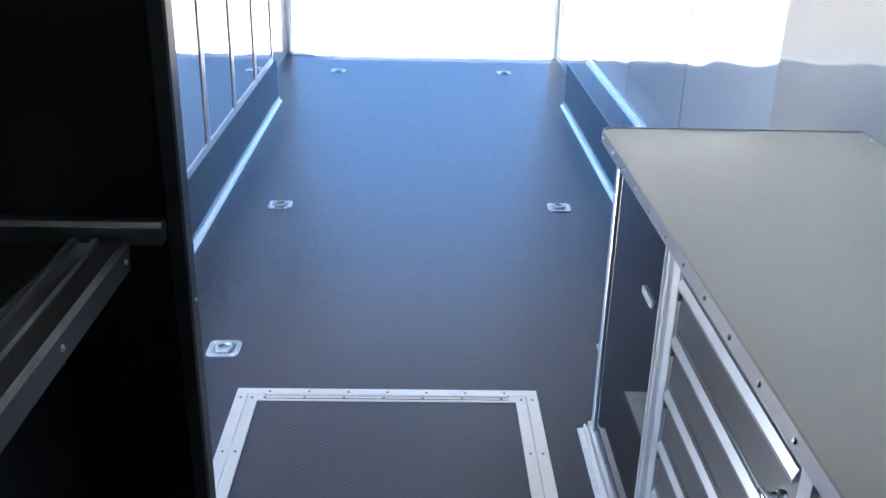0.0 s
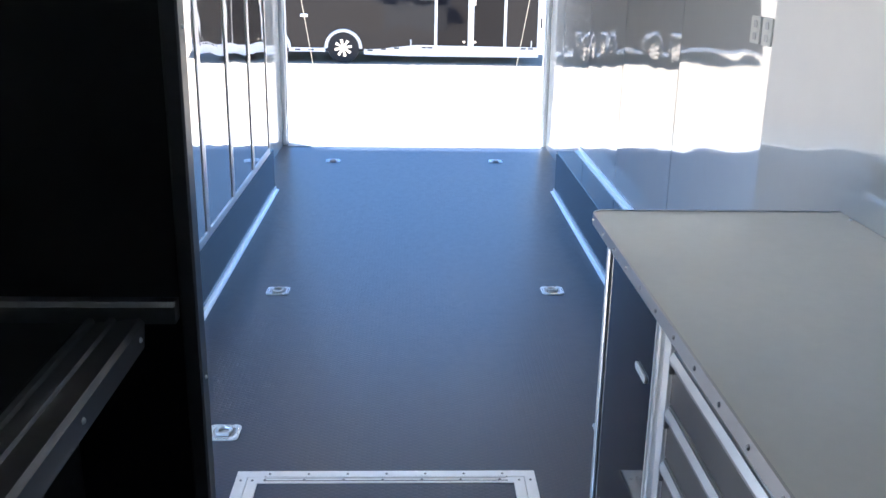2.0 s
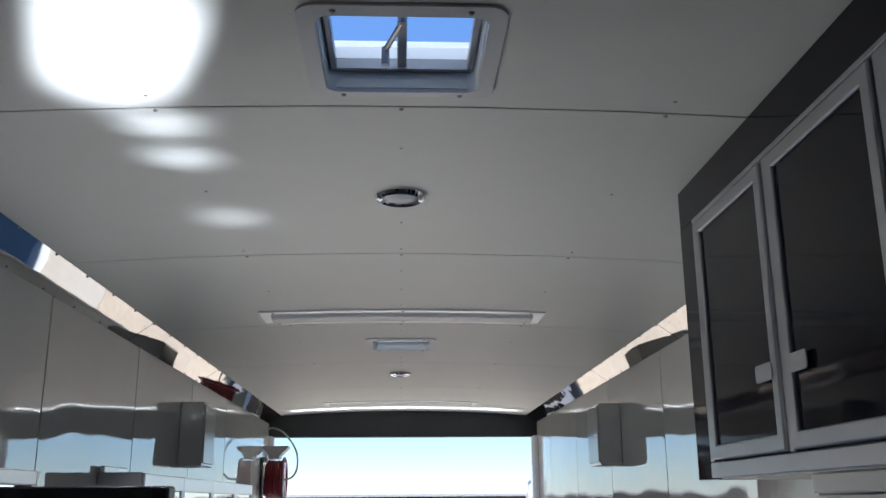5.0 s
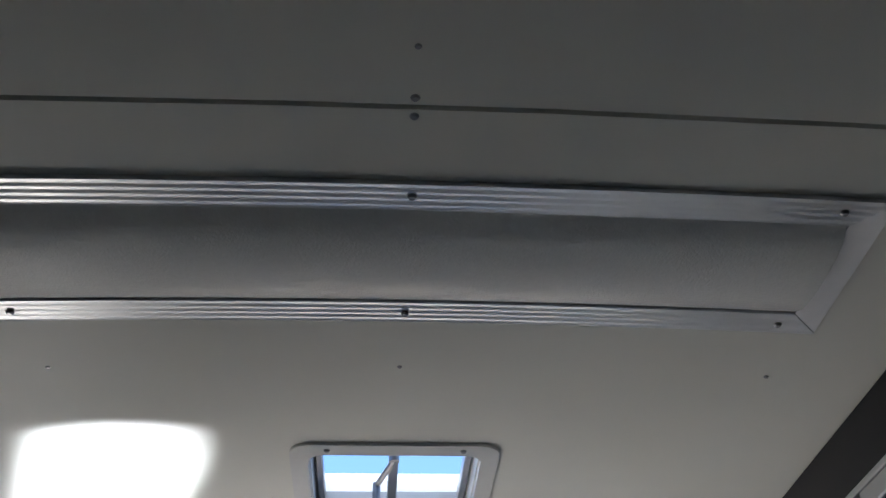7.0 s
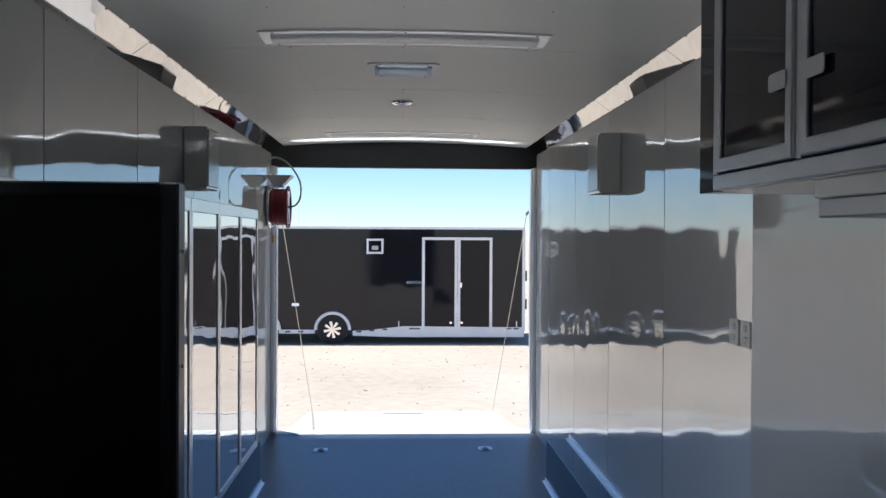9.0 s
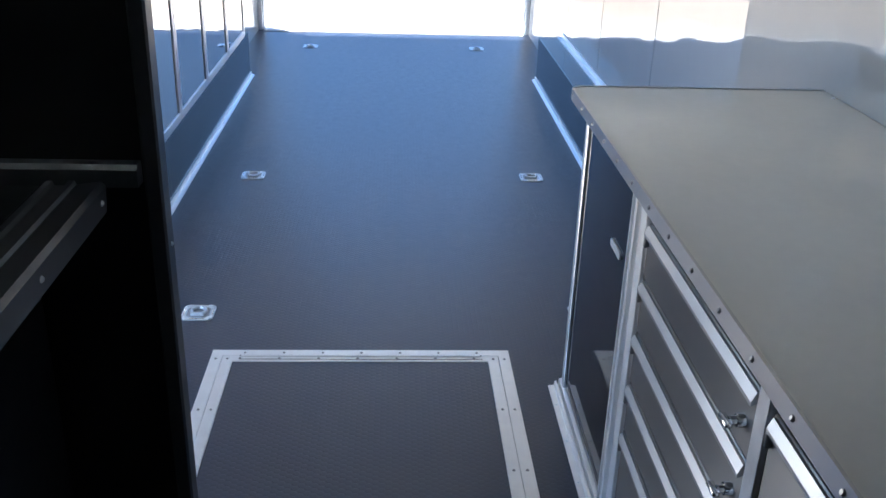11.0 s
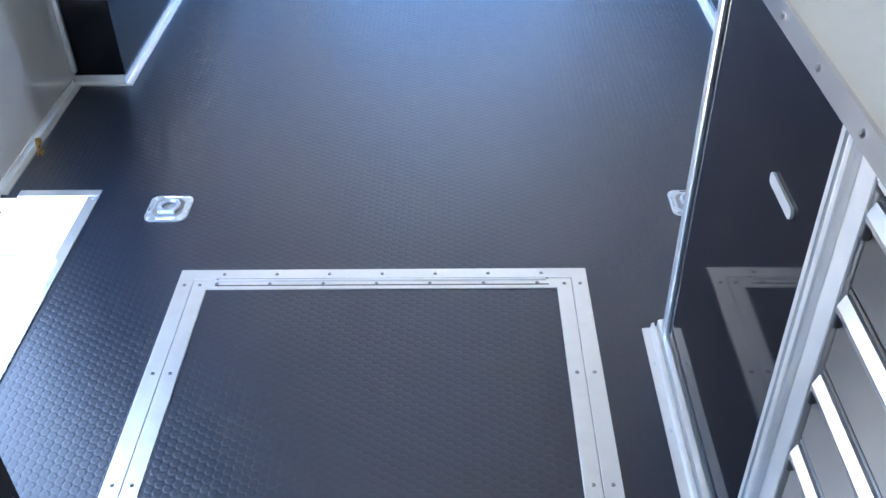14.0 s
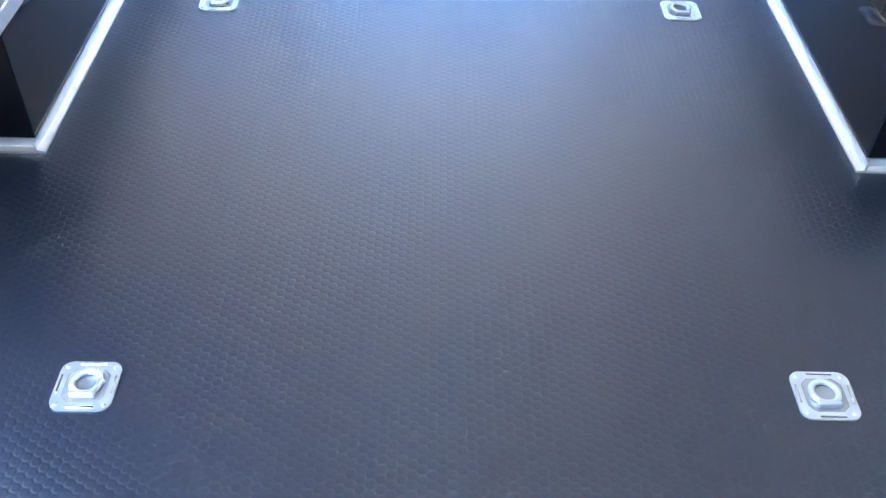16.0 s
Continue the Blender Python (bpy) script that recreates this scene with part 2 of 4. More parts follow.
def ring(bm, centre, axis, radius, thick, seg=24, tube=8, start=0.0, sweep=2 * math.pi):
    """A torus, or an arc of one, round an axis."""
    q = Vector(axis).to_track_quat("Z", "Y")
    closed = sweep > 6.28
    rows = []
    for i in range(seg if closed else seg + 1):
        a = start + sweep * i / seg
        row = []
        for j in range(tube):
            c = 2 * math.pi * j / tube
            p = Vector(((radius + thick * math.cos(c)) * math.cos(a), (radius + thick * math.cos(c)) * math.sin(a), thick * math.sin(c)))
            row.append(bm.verts.new(Vector(centre) + q @ p))
        rows.append(row)
    for i in range(seg if closed else seg):
        a, b = rows[i], rows[(i + 1) % len(rows)]
        for j in range(tube):
            bm.faces.new((a[j], a[(j + 1) % tube], b[(j + 1) % tube], b[j]))
    if not closed:
        bm.faces.new(rows[0])
        bm.faces.new(list(reversed(rows[-1])))
    return bm


def prism(bm, outline, axis, lo, hi):
    """A flat outline, two numbers a corner, drawn out along axis from lo to hi."""
    def place(p, q):
        if axis == "x":
            return (q, p[0], p[1])
        if axis == "y":
            return (p[0], q, p[1])
        return (p[0], p[1], q)
    a = [bm.verts.new(place(p, lo)) for p in outline]
    b = [bm.verts.new(place(p, hi)) for p in outline]
    k = len(outline)
    bm.faces.new(a)
    bm.faces.new(list(reversed(b)))
    for i in range(k):
        bm.faces.new((a[i], b[i], b[(i + 1) % k], a[(i + 1) % k]))
    return bm


def window_ring(bm, axis, lo, hi, u0, u1, v0, v1, wu, wv0, wv1, soft=0.002):
    """A rectangular frame as one mitred ring, lo to hi deep along axis; wu wide at the sides, wv0 below, wv1 above."""
    def loop(k, w):
        us, vs = (u0 + wu * k + w, u1 - wu * k - w), (v0 + wv0 * k + w, v1 - wv1 * k - w)
        return [(us[0], vs[0]), (us[1], vs[0]), (us[1], vs[1]), (us[0], vs[1])]

    def place(p, q):
        return (q, p[0], p[1]) if axis == "x" else (p[0], q, p[1]) if axis == "y" else (p[0], p[1], q)
    s = soft if lo < hi else -soft
    rows = [(loop(0, 0), hi), (loop(0, 0), lo + s), (loop(0, soft), lo), (loop(1, -soft), lo), (loop(1, 0), lo + s), (loop(1, 0), hi)]
    rows = [[bm.verts.new(place(p, q)) for p in pts] for pts, q in rows]
    for a, b in zip(rows, rows[1:] + rows[:1]):
        for i in range(4):
            j = (i + 1) % 4
            bm.faces.new((a[i], a[j], b[j], b[i]))
    return bm


def rounded(x0, x1, y0, y1, r, seg=5, corners=(1, 1, 1, 1)):
    """The outline of a rectangle with rounded corners."""
    out = []
    for k, (cx, cy) in enumerate(((x1, y1), (x0, y1), (x0, y0), (x1, y0))):
        if not corners[k]:
            out.append((cx, cy))
            continue
        ox, oy = cx + (-r if cx == x1 else r), cy + (-r if cy == y1 else r)
        for i in range(seg + 1):
            a = math.pi / 2 * (k + i / seg)
            out.append((ox + r * math.cos(a), oy + r * math.sin(a)))
    return out


def finish(name, bm, material, smooth=False):
    bmesh.ops.recalc_face_normals(bm, faces=bm.faces[:])
    me = bpy.data.meshes.new(name)
    bm.to_mesh(me)
    bm.free()
    me.materials.append(material)
    if smooth:
        me.polygons.foreach_set("use_smooth", [True] * len(me.polygons))
        me.set_sharp_from_angle(angle=radians(38))
    return me


def part(name, bm, material, parent, label="", smooth=False):
    """Links a bmesh, in the world's metres, as one mesh under a thing or a part."""
    ob = new(name, finish(name, bm, material, smooth))
    ob.parent = parent
    ob.matrix_parent_inverse = BASE[parent.name].inverted()
    BASE[ob.name] = Matrix.Identity(4)
    if label:
        tagged(ob, label)
    return ob


BASE = {}


def thing(name, at, label, category, group="", kind=""):
    """An Empty at a thing's base."""
    ob = new(name)
    ob.location = at
    ob.empty_display_size = 0.05
    BASE[ob.name] = Matrix.Translation(at)
    return tagged(ob, label, category, group, kind)


def solid(name, bm, material, label, category, kind="", group="", smooth=False):
    ob = new(name, finish(name, bm, material, smooth))
    BASE[ob.name] = Matrix.Identity(4)
    return tagged(ob, label, category, group, kind)


SCREWS = {}


def screw(parent, at, axis=(0, 0, 1), r=0.006, material=None, name="screw"):
    """A low domed screw head at a place, facing along axis; all of a size share one mesh."""
    material = material or (SCREW if axis[2] < -0.5 else ZINC)
    key = (r, material.name)
    if key not in SCREWS:
        bm = bmesh.new()
        bmesh.ops.create_cone(bm, cap_ends=True, segments=8, radius1=r, radius2=r * 0.55, depth=r * 0.6, matrix=Matrix.Translation((0, 0, r * 0.3)))
        SCREWS[key] = finish("screw", bm, material, True)
    ob = new(name, SCREWS[key])
    ob.parent = parent
    ob.matrix_parent_inverse = BASE[parent.name].inverted()
    ob.matrix_basis = Matrix.Translation(at) @ Vector(axis).to_track_quat("Z", "Y").to_matrix().to_4x4()
    return ob


def piece(name, mesh, parent, m):
    ob = new(name, mesh)
    ob.parent = parent
    ob.matrix_parent_inverse = BASE[parent.name].inverted()
    ob.matrix_basis = m
    return ob


def wire(name, points, radius, material, parent=None, label="", category=""):
    """A cable or hose as a tube mesh along a smooth line."""
    pts = [Vector(p) for p in points]
    line = []
    for i in range(len(pts) - 1):
        p0, p1, p2, p3 = pts[max(i - 1, 0)], pts[i], pts[i + 1], pts[min(i + 2, len(pts) - 1)]
        for k in range(6):
            t = k / 6
            line.append(0.5 * (2 * p1 + (p2 - p0) * t + (2 * p0 - 5 * p1 + 4 * p2 - p3) * t * t + (3 * p1 - p0 - 3 * p2 + p3) * t ** 3))
    line.append(pts[-1])
    bm = bmesh.new()
    rows = []
    for i, p in enumerate(line):
        d = line[min(i + 1, len(line) - 1)] - line[max(i - 1, 0)]
        q = d.to_track_quat("Z", "Y")
        rows.append([bm.verts.new(p + q @ Vector((radius * math.cos(a), radius * math.sin(a), 0))) for a in [2 * math.pi * j / 8 for j in range(8)]])
    for a, b in zip(rows, rows[1:]):
        for j in range(8):
            bm.faces.new((a[j], a[(j + 1) % 8], b[(j + 1) % 8], b[j]))
    bm.faces.new(rows[0])
    bm.faces.new(list(reversed(rows[-1])))
    if parent:
        return part(name, bm, material, parent, label, True)
    return solid(name, bm, material, label, category, smooth=True)


# ---- the trailer's shell ----
W, FRONT, REAR, HIGH = 1.2, -1.3, 9.0, 2.63


def ceiling_z(x):
    return HIGH - 0.032 * x * x


# floor, with the hole of the side door's step well
WELL = (-1.115, -0.945, 2.36, 3.685)
bm = bmesh.new()
for x0, x1, y0, y1 in ((WELL[1], 1.26, FRONT, REAR), (-1.26, WELL[1], FRONT, WELL[2]), (-1.26, WELL[1], WELL[3], REAR)):
    box(bm, x0, x1, y0, y1, -0.05, 0.0)
floor = solid("floor", bm, RUBBER, "black rubber floor with rows of small raised coins", "floor", "structure")


def sheet_wall(name, side, cuts, openings, label):
    """A side wall: a dark core with white sheets on it, a narrow joint between each two."""
    bm = bmesh.new()
    x0, x1 = (side * (W + 0.004), side * (W + 0.06))
    edges = [FRONT] + sorted(v for o in openings for v in o[:2]) + [REAR]
    inside = False
    for a, b in zip(edges, edges[1:]):
        if inside:
            box(bm, x0, x1, a, b, openings[0][2], 2.66)
        else:
            box(bm, x0, x1, a, b, -0.05, 2.66)
        inside = not inside
    wall = solid(name, bm, SEAM, label, "wall", "structure")
    ys = [FRONT] + cuts + [REAR]
    for a, b in zip(ys, ys[1:]):
        low = 0.0
        for o in openings:
            if a >= o[0] - 0.01 and b <= o[1] + 0.01:
                low = o[2]
        p = bmesh.new()
        if side > 0 and abs(b - 3.73) < 0.01:
            # this sheet stands a little proud at its rear edge and bows back to the wall
            face = [(W - 0.0175 * (max(0.0, (y - 3.05) / 0.68)) ** 2, y) for y in [a + 0.002, 3.05] + [3.05 + 0.04 * k for k in range(1, 17)] + [b - 0.002]]
            prism(p, face + [(W + 0.0035, b - 0.002), (W + 0.0035, a + 0.002)], "z", low, 2.58)
        else:
            box(p, side * W, side * (W + 0.0035), a + 0.0045, b - 0.0045, low, 2.58)
        part("panel", p, WALL, wall, smooth=True)
    return wall


DOOR = (2.32, 3.66, 1.90)
wall_right = sheet_wall("wall_right", 1, [-0.95, 0.22, 1.39, 2.56, 3.73, 4.87, 6.02, 7.10, 8.23], [], "glossy white sheet aluminium wall with thin vertical joints")
wall_left = sheet_wall("wall_left", -1, [-0.9, 0.3, 1.5, 2.32, 3.66, 4.74, 5.86, 6.92, 8.10], [DOOR], "glossy white sheet aluminium wall with open side doorway")
bm = bmesh.new()
box(bm, -1.26, 1.26, FRONT - 0.06, FRONT, -0.05, 2.70)
wall_front = solid("wall_front", bm, WALL, "glossy white sheet wall closing the front", "wall", "structure")

# ceiling: arched sheets with a joint every 1.2 m, open where the two roof vents sit
VENTS = ((-0.024, 2.075), (-0.024, 5.305))
HOLE = 0.145
bm = bmesh.new()
joints = [FRONT, -0.07, 1.15, 2.31, 3.49, 4.73, 5.95, 7.17, 8.39, REAR]
cols = [-1.26, -1.05, -0.75, -0.45, VENTS[0][0] - HOLE, VENTS[0][0] + HOLE, 0.45, 0.75, 1.05, 1.26]
for a, b in zip(joints, joints[1:]):
    rows = [a + 0.0035, b - 0.0035]
    for vx, vy in VENTS:
        if a < vy < b:
            rows = [a + 0.0035, vy - HOLE, vy + HOLE, b - 0.0035]
    grid = [[bm.verts.new((x, y, ceiling_z(x))) for x in cols] for y in rows]
    for j in range(len(rows) - 1):
        for i in range(len(cols) - 1):
            if len(rows) == 4 and j == 1 and i == 4:
                continue
            bm.faces.new((grid[j][i], grid[j][i + 1], grid[j + 1][i + 1], grid[j + 1][i]))
ext = bmesh.ops.extrude_face_region(bm, geom=bm.faces[:])
for v in [g for g in ext["geom"] if isinstance(g, bmesh.types.BMVert)]:
    v.co.z += 0.03
ceiling = solid("ceiling", bm, CEIL, "white arched sheet ceiling with cross joints and screws", "ceiling", "structure", smooth=True)
bm = bmesh.new()
for x0, x1, y0, y1 in [(-1.3, VENTS[0][0] - 0.16, FRONT, REAR), (VENTS[0][0] + 0.16, 1.3, FRONT, REAR), (VENTS[0][0] - 0.16, VENTS[0][0] + 0.16, FRONT, VENTS[0][1] - 0.16),
                       (VENTS[0][0] - 0.16, VENTS[0][0] + 0.16, VENTS[0][1] + 0.16, VENTS[1][1] - 0.16), (VENTS[0][0] - 0.16, VENTS[0][0] + 0.16, VENTS[1][1] + 0.16, REAR)]:
    box(bm, x0, x1, y0, y1, 2.665, 2.72)
solid("roof", bm, SEAM, "roof deck above the ceiling sheets", "roof", "structure")
for y in joints[1:-1]:
    for dy in (-0.013, 0.013):
        for x in (-0.025, -0.53, 0.53):
            if dy < 0 and (abs(x) > 0.1 or y > 1.2):
                continue
            screw(ceiling, (x, y + dy, ceiling_z(x)), (0, 0, -1), 0.006)
# screws into the roof bows between the joints
for k in range(33):
    y = -0.7 + k * 0.295
    for x in (-0.025, -0.53, 0.53):
        near_light = any(a - 0.04 < y < b + 0.04 for a, b in ((1.26, 1.54), (4.40, 4.67), (8.10, 8.36)))
        near_centre = abs(x) < 0.1 and any(abs(y - c) < d for c, d in ((2.075, 0.2), (5.305, 0.2), (2.883, 0.09), (6.43, 0.09)))
        if near_light or near_centre or (abs(x) > 0.1 and k % 2) or min(abs(y - j) for j in joints) < 0.05:
            continue
        screw(ceiling, (x, y, ceiling_z(x)), (0, 0, -1), 0.0045)

# polished coves between walls and ceiling
for side in (-1, 1):
    name = "cove_left" if side < 0 else "cove_right"
    cove, low, top = None, *((2.516, 1.085) if side < 0 else (2.524, 1.098))
    for a, b in ((FRONT, 0.9), (0.905, 4.53), (4.535, 6.0), (6.005, 8.98)):
        bm = bmesh.new()
        prism(bm, [(side * 1.199, low + 0.006), (side * 1.195, low), (side * top, 2.596), (side * (top + 0.004), 2.603)], "y", a, b)
        if cove is None:
            cove = solid(name, bm, MIRROR, "mirror-polished metal cove strip along wall and ceiling", "cove", "structure")
        else:
            part("strip", bm, MIRROR, cove)
    for k in range(30):
        screw(cove, (side * 1.190, 0.3 + k * 0.295, low + 0.004), (-side * 0.4, 0, -1), 0.005)
        screw(cove, (side * (top + 0.008), 0.42 + k * 0.295, 2.590), (-side * 0.6, 0, -1), 0.006, SCREW)

# rear frame: posts, header, threshold
bm = bmesh.new()
box(bm, -1.26, 1.26, REAR, REAR + 0.09, 2.40, 2.72, 0.006)
solid("header", bm, DARK, "dark steel header above the rear opening", "header", "structure")
for side in (-1, 1):
    bm = bmesh.new()
    box(bm, side * 1.15, side * 1.27, REAR, REAR + 0.09, -0.05, 2.41, 0.006)
    box(bm, side * 1.165, side * 1.2, REAR - 0.03, REAR, 0.0, 2.41, 0.004)
    solid("post_left" if side < 0 else "post_right", bm, SILVER, "bright aluminium post of the rear opening", "post", "structure")
bm = bmesh.new()
box(bm, -1.15, 1.15, REAR - 0.09, REAR + 0.05, 0.0, 0.006, 0.002)
for k in range(5):
    box(bm, -1.15, 1.15, REAR - 0.08 + k * 0.025, REAR - 0.068 + k * 0.025, 0.006, 0.010)
solid("threshold", bm, PLATE, "ribbed aluminium threshold plate on the floor edge", "threshold", "structure")

# base trim along the wall
bm = bmesh.new()
prism(bm, [(-1.2, 0.0), (-1.176, 0.0), (-1.176, 0.005), (-1.193, 0.008), (-1.195, 0.028), (-1.2, 0.028)], "y", 3.70, 4.335)
solid("baseboard", bm, ALU, "aluminium angle trim between wall and floor", "trim", "structure")

# side doorway: frame, step well
bm = bmesh.new()
box(bm, -1.262, -1.19, DOOR[0] - 0.045, DOOR[0], 0.0, DOOR[2] + 0.045, 0.004)
box(bm, -1.262, -1.19, DOOR[1], DOOR[1] + 0.030, 0.0, DOOR[2] + 0.045, 0.004)
box(bm, -1.262, -1.19, DOOR[0], DOOR[1], DOOR[2], DOOR[2] + 0.045, 0.004)
solid("door_frame", bm, ALU, "aluminium frame of the open side doorway", "door frame", "structure")
well = thing("step_well", (-1.03, 3.2, -0.2), "bright sunlit metal step well sunk into the floor", "step", kind="structure")
bm = bmesh.new()
x0, x1, y0, y1 = WELL
box(bm, x0 - 0.03, x1 + 0.03, y1 - 0.001, y1 + 0.03, 0.0, 0.005, 0.001)
box(bm, x1, x1 + 0.03, y0, y1 - 0.001, 0.0, 0.005, 0.001)
part("rim", bm, ALU, well, "screwed aluminium rim")
bm = bmesh.new()
box(bm, x0 - 0.16, x1, y0, y1, -0.215, -0.2)
box(bm, x1 - 0.004, x1 + 0.002, y0, y1, -0.2, -0.001)
box(bm, x0 - 0.145, x1, y1 - 0.004, y1 + 0.002, -0.2, -0.001)
part("tread", bm, STEP, well, "bright aluminium tread and risers")
for y in (2.5, 2.7, 2.9, 3.1, 3.3, 3.5, 3.67):
    screw(well, (x1 + 0.018, y, 0.005), r=0.004)

# wheel boxes
for side in (-1, 1):
    s = side
    wb = thing("wheel_box", (s * 1.11, 5.8, 0), "black wheel box along the wall with bright aluminium floor trim", "wheel box", "wheel boxes", "structure")
    bm = bmesh.new()
    box(bm, s * 1.03, s * 1.199, 4.365, 7.25, 0.0, 0.315, 0.003)
    part("casing", bm, BLACK, wb)
    bm = bmesh.new()
    prism(bm, [(s * 1.005, 0.0), (s * 1.029, 0.0), (s * 1.029, 0.030), (s * 1.026, 0.030), (s * 1.023, 0.009), (s * 1.005, 0.005)], "y", 4.342, 7.275)
    part("side_trim", bm, ALU, wb)
    bm = bmesh.new()
    prism(bm, [(4.340, 0.0), (4.364, 0.0), (4.364, 0.030), (4.361, 0.030), (4.358, 0.009), (4.340, 0.005)], "x", min(s * 1.03, s * 1.199), max(s * 1.03, s * 1.199))
    part("end_trim", bm, ALU, wb)
    bm = bmesh.new()
    box(bm, s * 1.165, s * 1.1985, 4.37, 7.25, 0.316, 0.322)
    box(bm, s * 1.192, s * 1.1985, 4.37, 7.25, 0.322, 0.352)
    part("top_trim", bm, ALU, wb)
    bm = bmesh.new()
    box(bm, s * 1.183, s * 1.199, 4.345, 4.363, 0.046, 0.315, 0.002)
    part("corner_trim", bm, ALU, wb)
    for k in range(15):
        screw(wb, (s * 1.013, 4.42 + k * 0.2, 0.007), r=0.004)

# floor hatch
hatch = thing("floor_hatch", (-0.105, 2.85, 0), "black rubber floor hatch in a wide riveted aluminium frame", "hatch")
hx0, hx1, hy0, hy1 = -0.605, 0.395, 2.345, 3.355


part("outer_frame", window_ring(bmesh.new(), "z", 0.005, 0.0, hx0, hx1, hy0, hy1, 0.038, 0.038, 0.038, 0.0012), ALU, hatch, "wide brushed aluminium outer frame")
part("lid_frame", window_ring(bmesh.new(), "z", 0.005, 0.0, hx0 + 0.0395, hx1 - 0.0395, hy0 + 0.0395, hy1 - 0.0395, 0.036, 0.036, 0.036, 0.0012), ALU, hatch, "brushed aluminium frame of the lid")
bm = bmesh.new()
box(bm, hx0 + 0.0765, hx1 - 0.0765, hy0 + 0.0765, hy1 - 0.0765, 0.0, 0.003)
part("lid", bm, RUBBER, hatch, "black coin rubber lid")
bm = bmesh.new()
box(bm, hx0 + 0.095, hx1 - 0.095, hy1 - 0.041, hy1 - 0.037, 0.005, 0.0062)
box(bm, hx0 + 0.095, hx1 - 0.095, hy1 - 0.064, hy1 - 0.061, 0.005, 0.0058)
part("hinge_slot", bm, DARK, hatch)
bm = bmesh.new()
rod(bm, (hx0 + 0.1, hy1 - 0.044, 0.005), (hx1 - 0.1, hy1 - 0.044, 0.005), 0.0045, seg=8)
part("hinge_pin", bm, ALU, hatch)
for k in range(7):
    x = hx0 + 0.11 + k * 0.130
    screw(hatch, (x, hy1 - 0.020, 0.005), r=0.005, material=SCREW)
    screw(hatch, (x - 0.012, hy1 - 0.056, 0.005), r=0.005, material=SCREW)
for y in (hy1 - 0.06, hy1 - 0.36, hy1 - 0.66, hy0 + 0.05):
    for x in (hx0 + 0.019, hx0 + 0.057, hx1 - 0.019, hx1 - 0.057):
        screw(hatch, (x, y, 0.005), r=0.005, material=SCREW)
for x in (hx0 + 0.28, hx0 + 0.60, hx0 + 0.90):
    for y in (hy0 + 0.019, hy0 + 0.057):
        screw(hatch, (x, y, 0.005), r=0.005, material=SCREW)
LX, LY = -0.112, 2.485
latch = part("latch", rod(bmesh.new(), (LX, LY, 0.002), (LX, LY, 0.006), 0.05, seg=28), LATCH, hatch, "round chromed flush latch")
part("ring_rim", ring(bmesh.new(), (LX, LY, 0.006), (0, 0, 1), 0.046, 0.0045, 28, 6), CHROME, latch, smooth=True)
bm = bmesh.new()
prism(bm, [(LX - 0.024, LY - 0.011), (LX + 0.024, LY - 0.011), (LX, LY + 0.024)], "z", 0.006, 0.0085)
part("pull", bm, ALU_DARK, latch)
part("pull_ring", ring(bmesh.new(), (LX, LY - 0.001, 0.010), (0, 0, 1), 0.034, 0.004, 3, 6, radians(-90)), CHROME, latch)


# recessed tie-down rings
def tie_down(at):
    x, y = at
    t = thing("tie_down_ring", (x, y, 0), "recessed zinc-plated tie-down ring set in the rubber floor", "tie-down ring", "tie-down rings")
    bm = bmesh.new()
    h = 0.058
    out = rounded(x - h, x + h, y - h, y + h, 0.022)
    a = [bm.verts.new((p[0], p[1], 0.004)) for p in out]
    lip = [bm.verts.new((p[0], p[1], 0.0)) for p in out]
    k = len(out)
    inner = []
    dish = bmesh.new()
    rim, low = [], []
    for p in out:
        d = Vector((p[0] - x, p[1] - y)).normalized() * 0.047
        inner.append(bm.verts.new((x + d.x, y + d.y, 0.004)))
        d *= 0.985
        rim.append(dish.verts.new((x + d.x, y + d.y, 0.0038)))
        d *= 0.80
        low.append(dish.verts.new((x + d.x, y + d.y, 0.0012)))
    for i in range(k):
        j = (i + 1) % k
        bm.faces.new((a[i], a[j], inner[j], inner[i]))
        bm.faces.new((lip[i], lip[j], a[j], a[i]))
        dish.faces.new((rim[i], rim[j], low[j], low[i]))
    dish.faces.new(low)
    part("plate", bm, ZINC, t)
    # shallow dish; the darker grey paints in the shade of a deeper recess
    part("dish", dish, LATCH, t, "recessed dish, greyed to carry its shade")
    part("ring", ring(bmesh.new(), (x, y + 0.004, 0.008), (0, 0, 1), 0.026, 0.0062, 24, 8), ZINC, t, "forged steel ring", True)
    bm = bmesh.new()
    box(bm, x - 0.024, x + 0.024, y - 0.031, y - 0.018, 0.002, 0.015, 0.004, 2)
    part("clamp", bm, ZINC, t)
    for sx in (-1, 1):
        bm = bmesh.new()
        box(bm, x + sx * 0.051 - 0.0022, x + sx * 0.051 + 0.0022, y - 0.02, y + 0.025, 0.004, 0.006, 0.001)
        part("rib", bm, CHROME, t)
        bm = bmesh.new()
        box(bm, x - 0.024, x + 0.028, y + sx * 0.0515 - 0.0022, y + sx * 0.0515 + 0.0022, 0.004, 0.006, 0.001)
        part("rib", bm, CHROME, t)
        for sy in (-1, 1):
            screw(t, (x + sx * 0.045, y + sy * 0.045, 0.004), r=0.005, material=ZINC)
    return t


first = tie_down((-0.705, 3.625))
for x, y in ((0.712, 3.635), (-0.715, 5.12), (0.713, 5.14), (-0.690, 8.30), (0.682, 8.33)):
    copy_thing(first, Matrix.Translation((x, y, 0)))

# brass bolt by the side door
bolt = thing("brass_fitting", (-1.165, 3.905, 0.0), "small brass fitting on the aluminium wall trim", "fitting")
rod_bm = bmesh.new()
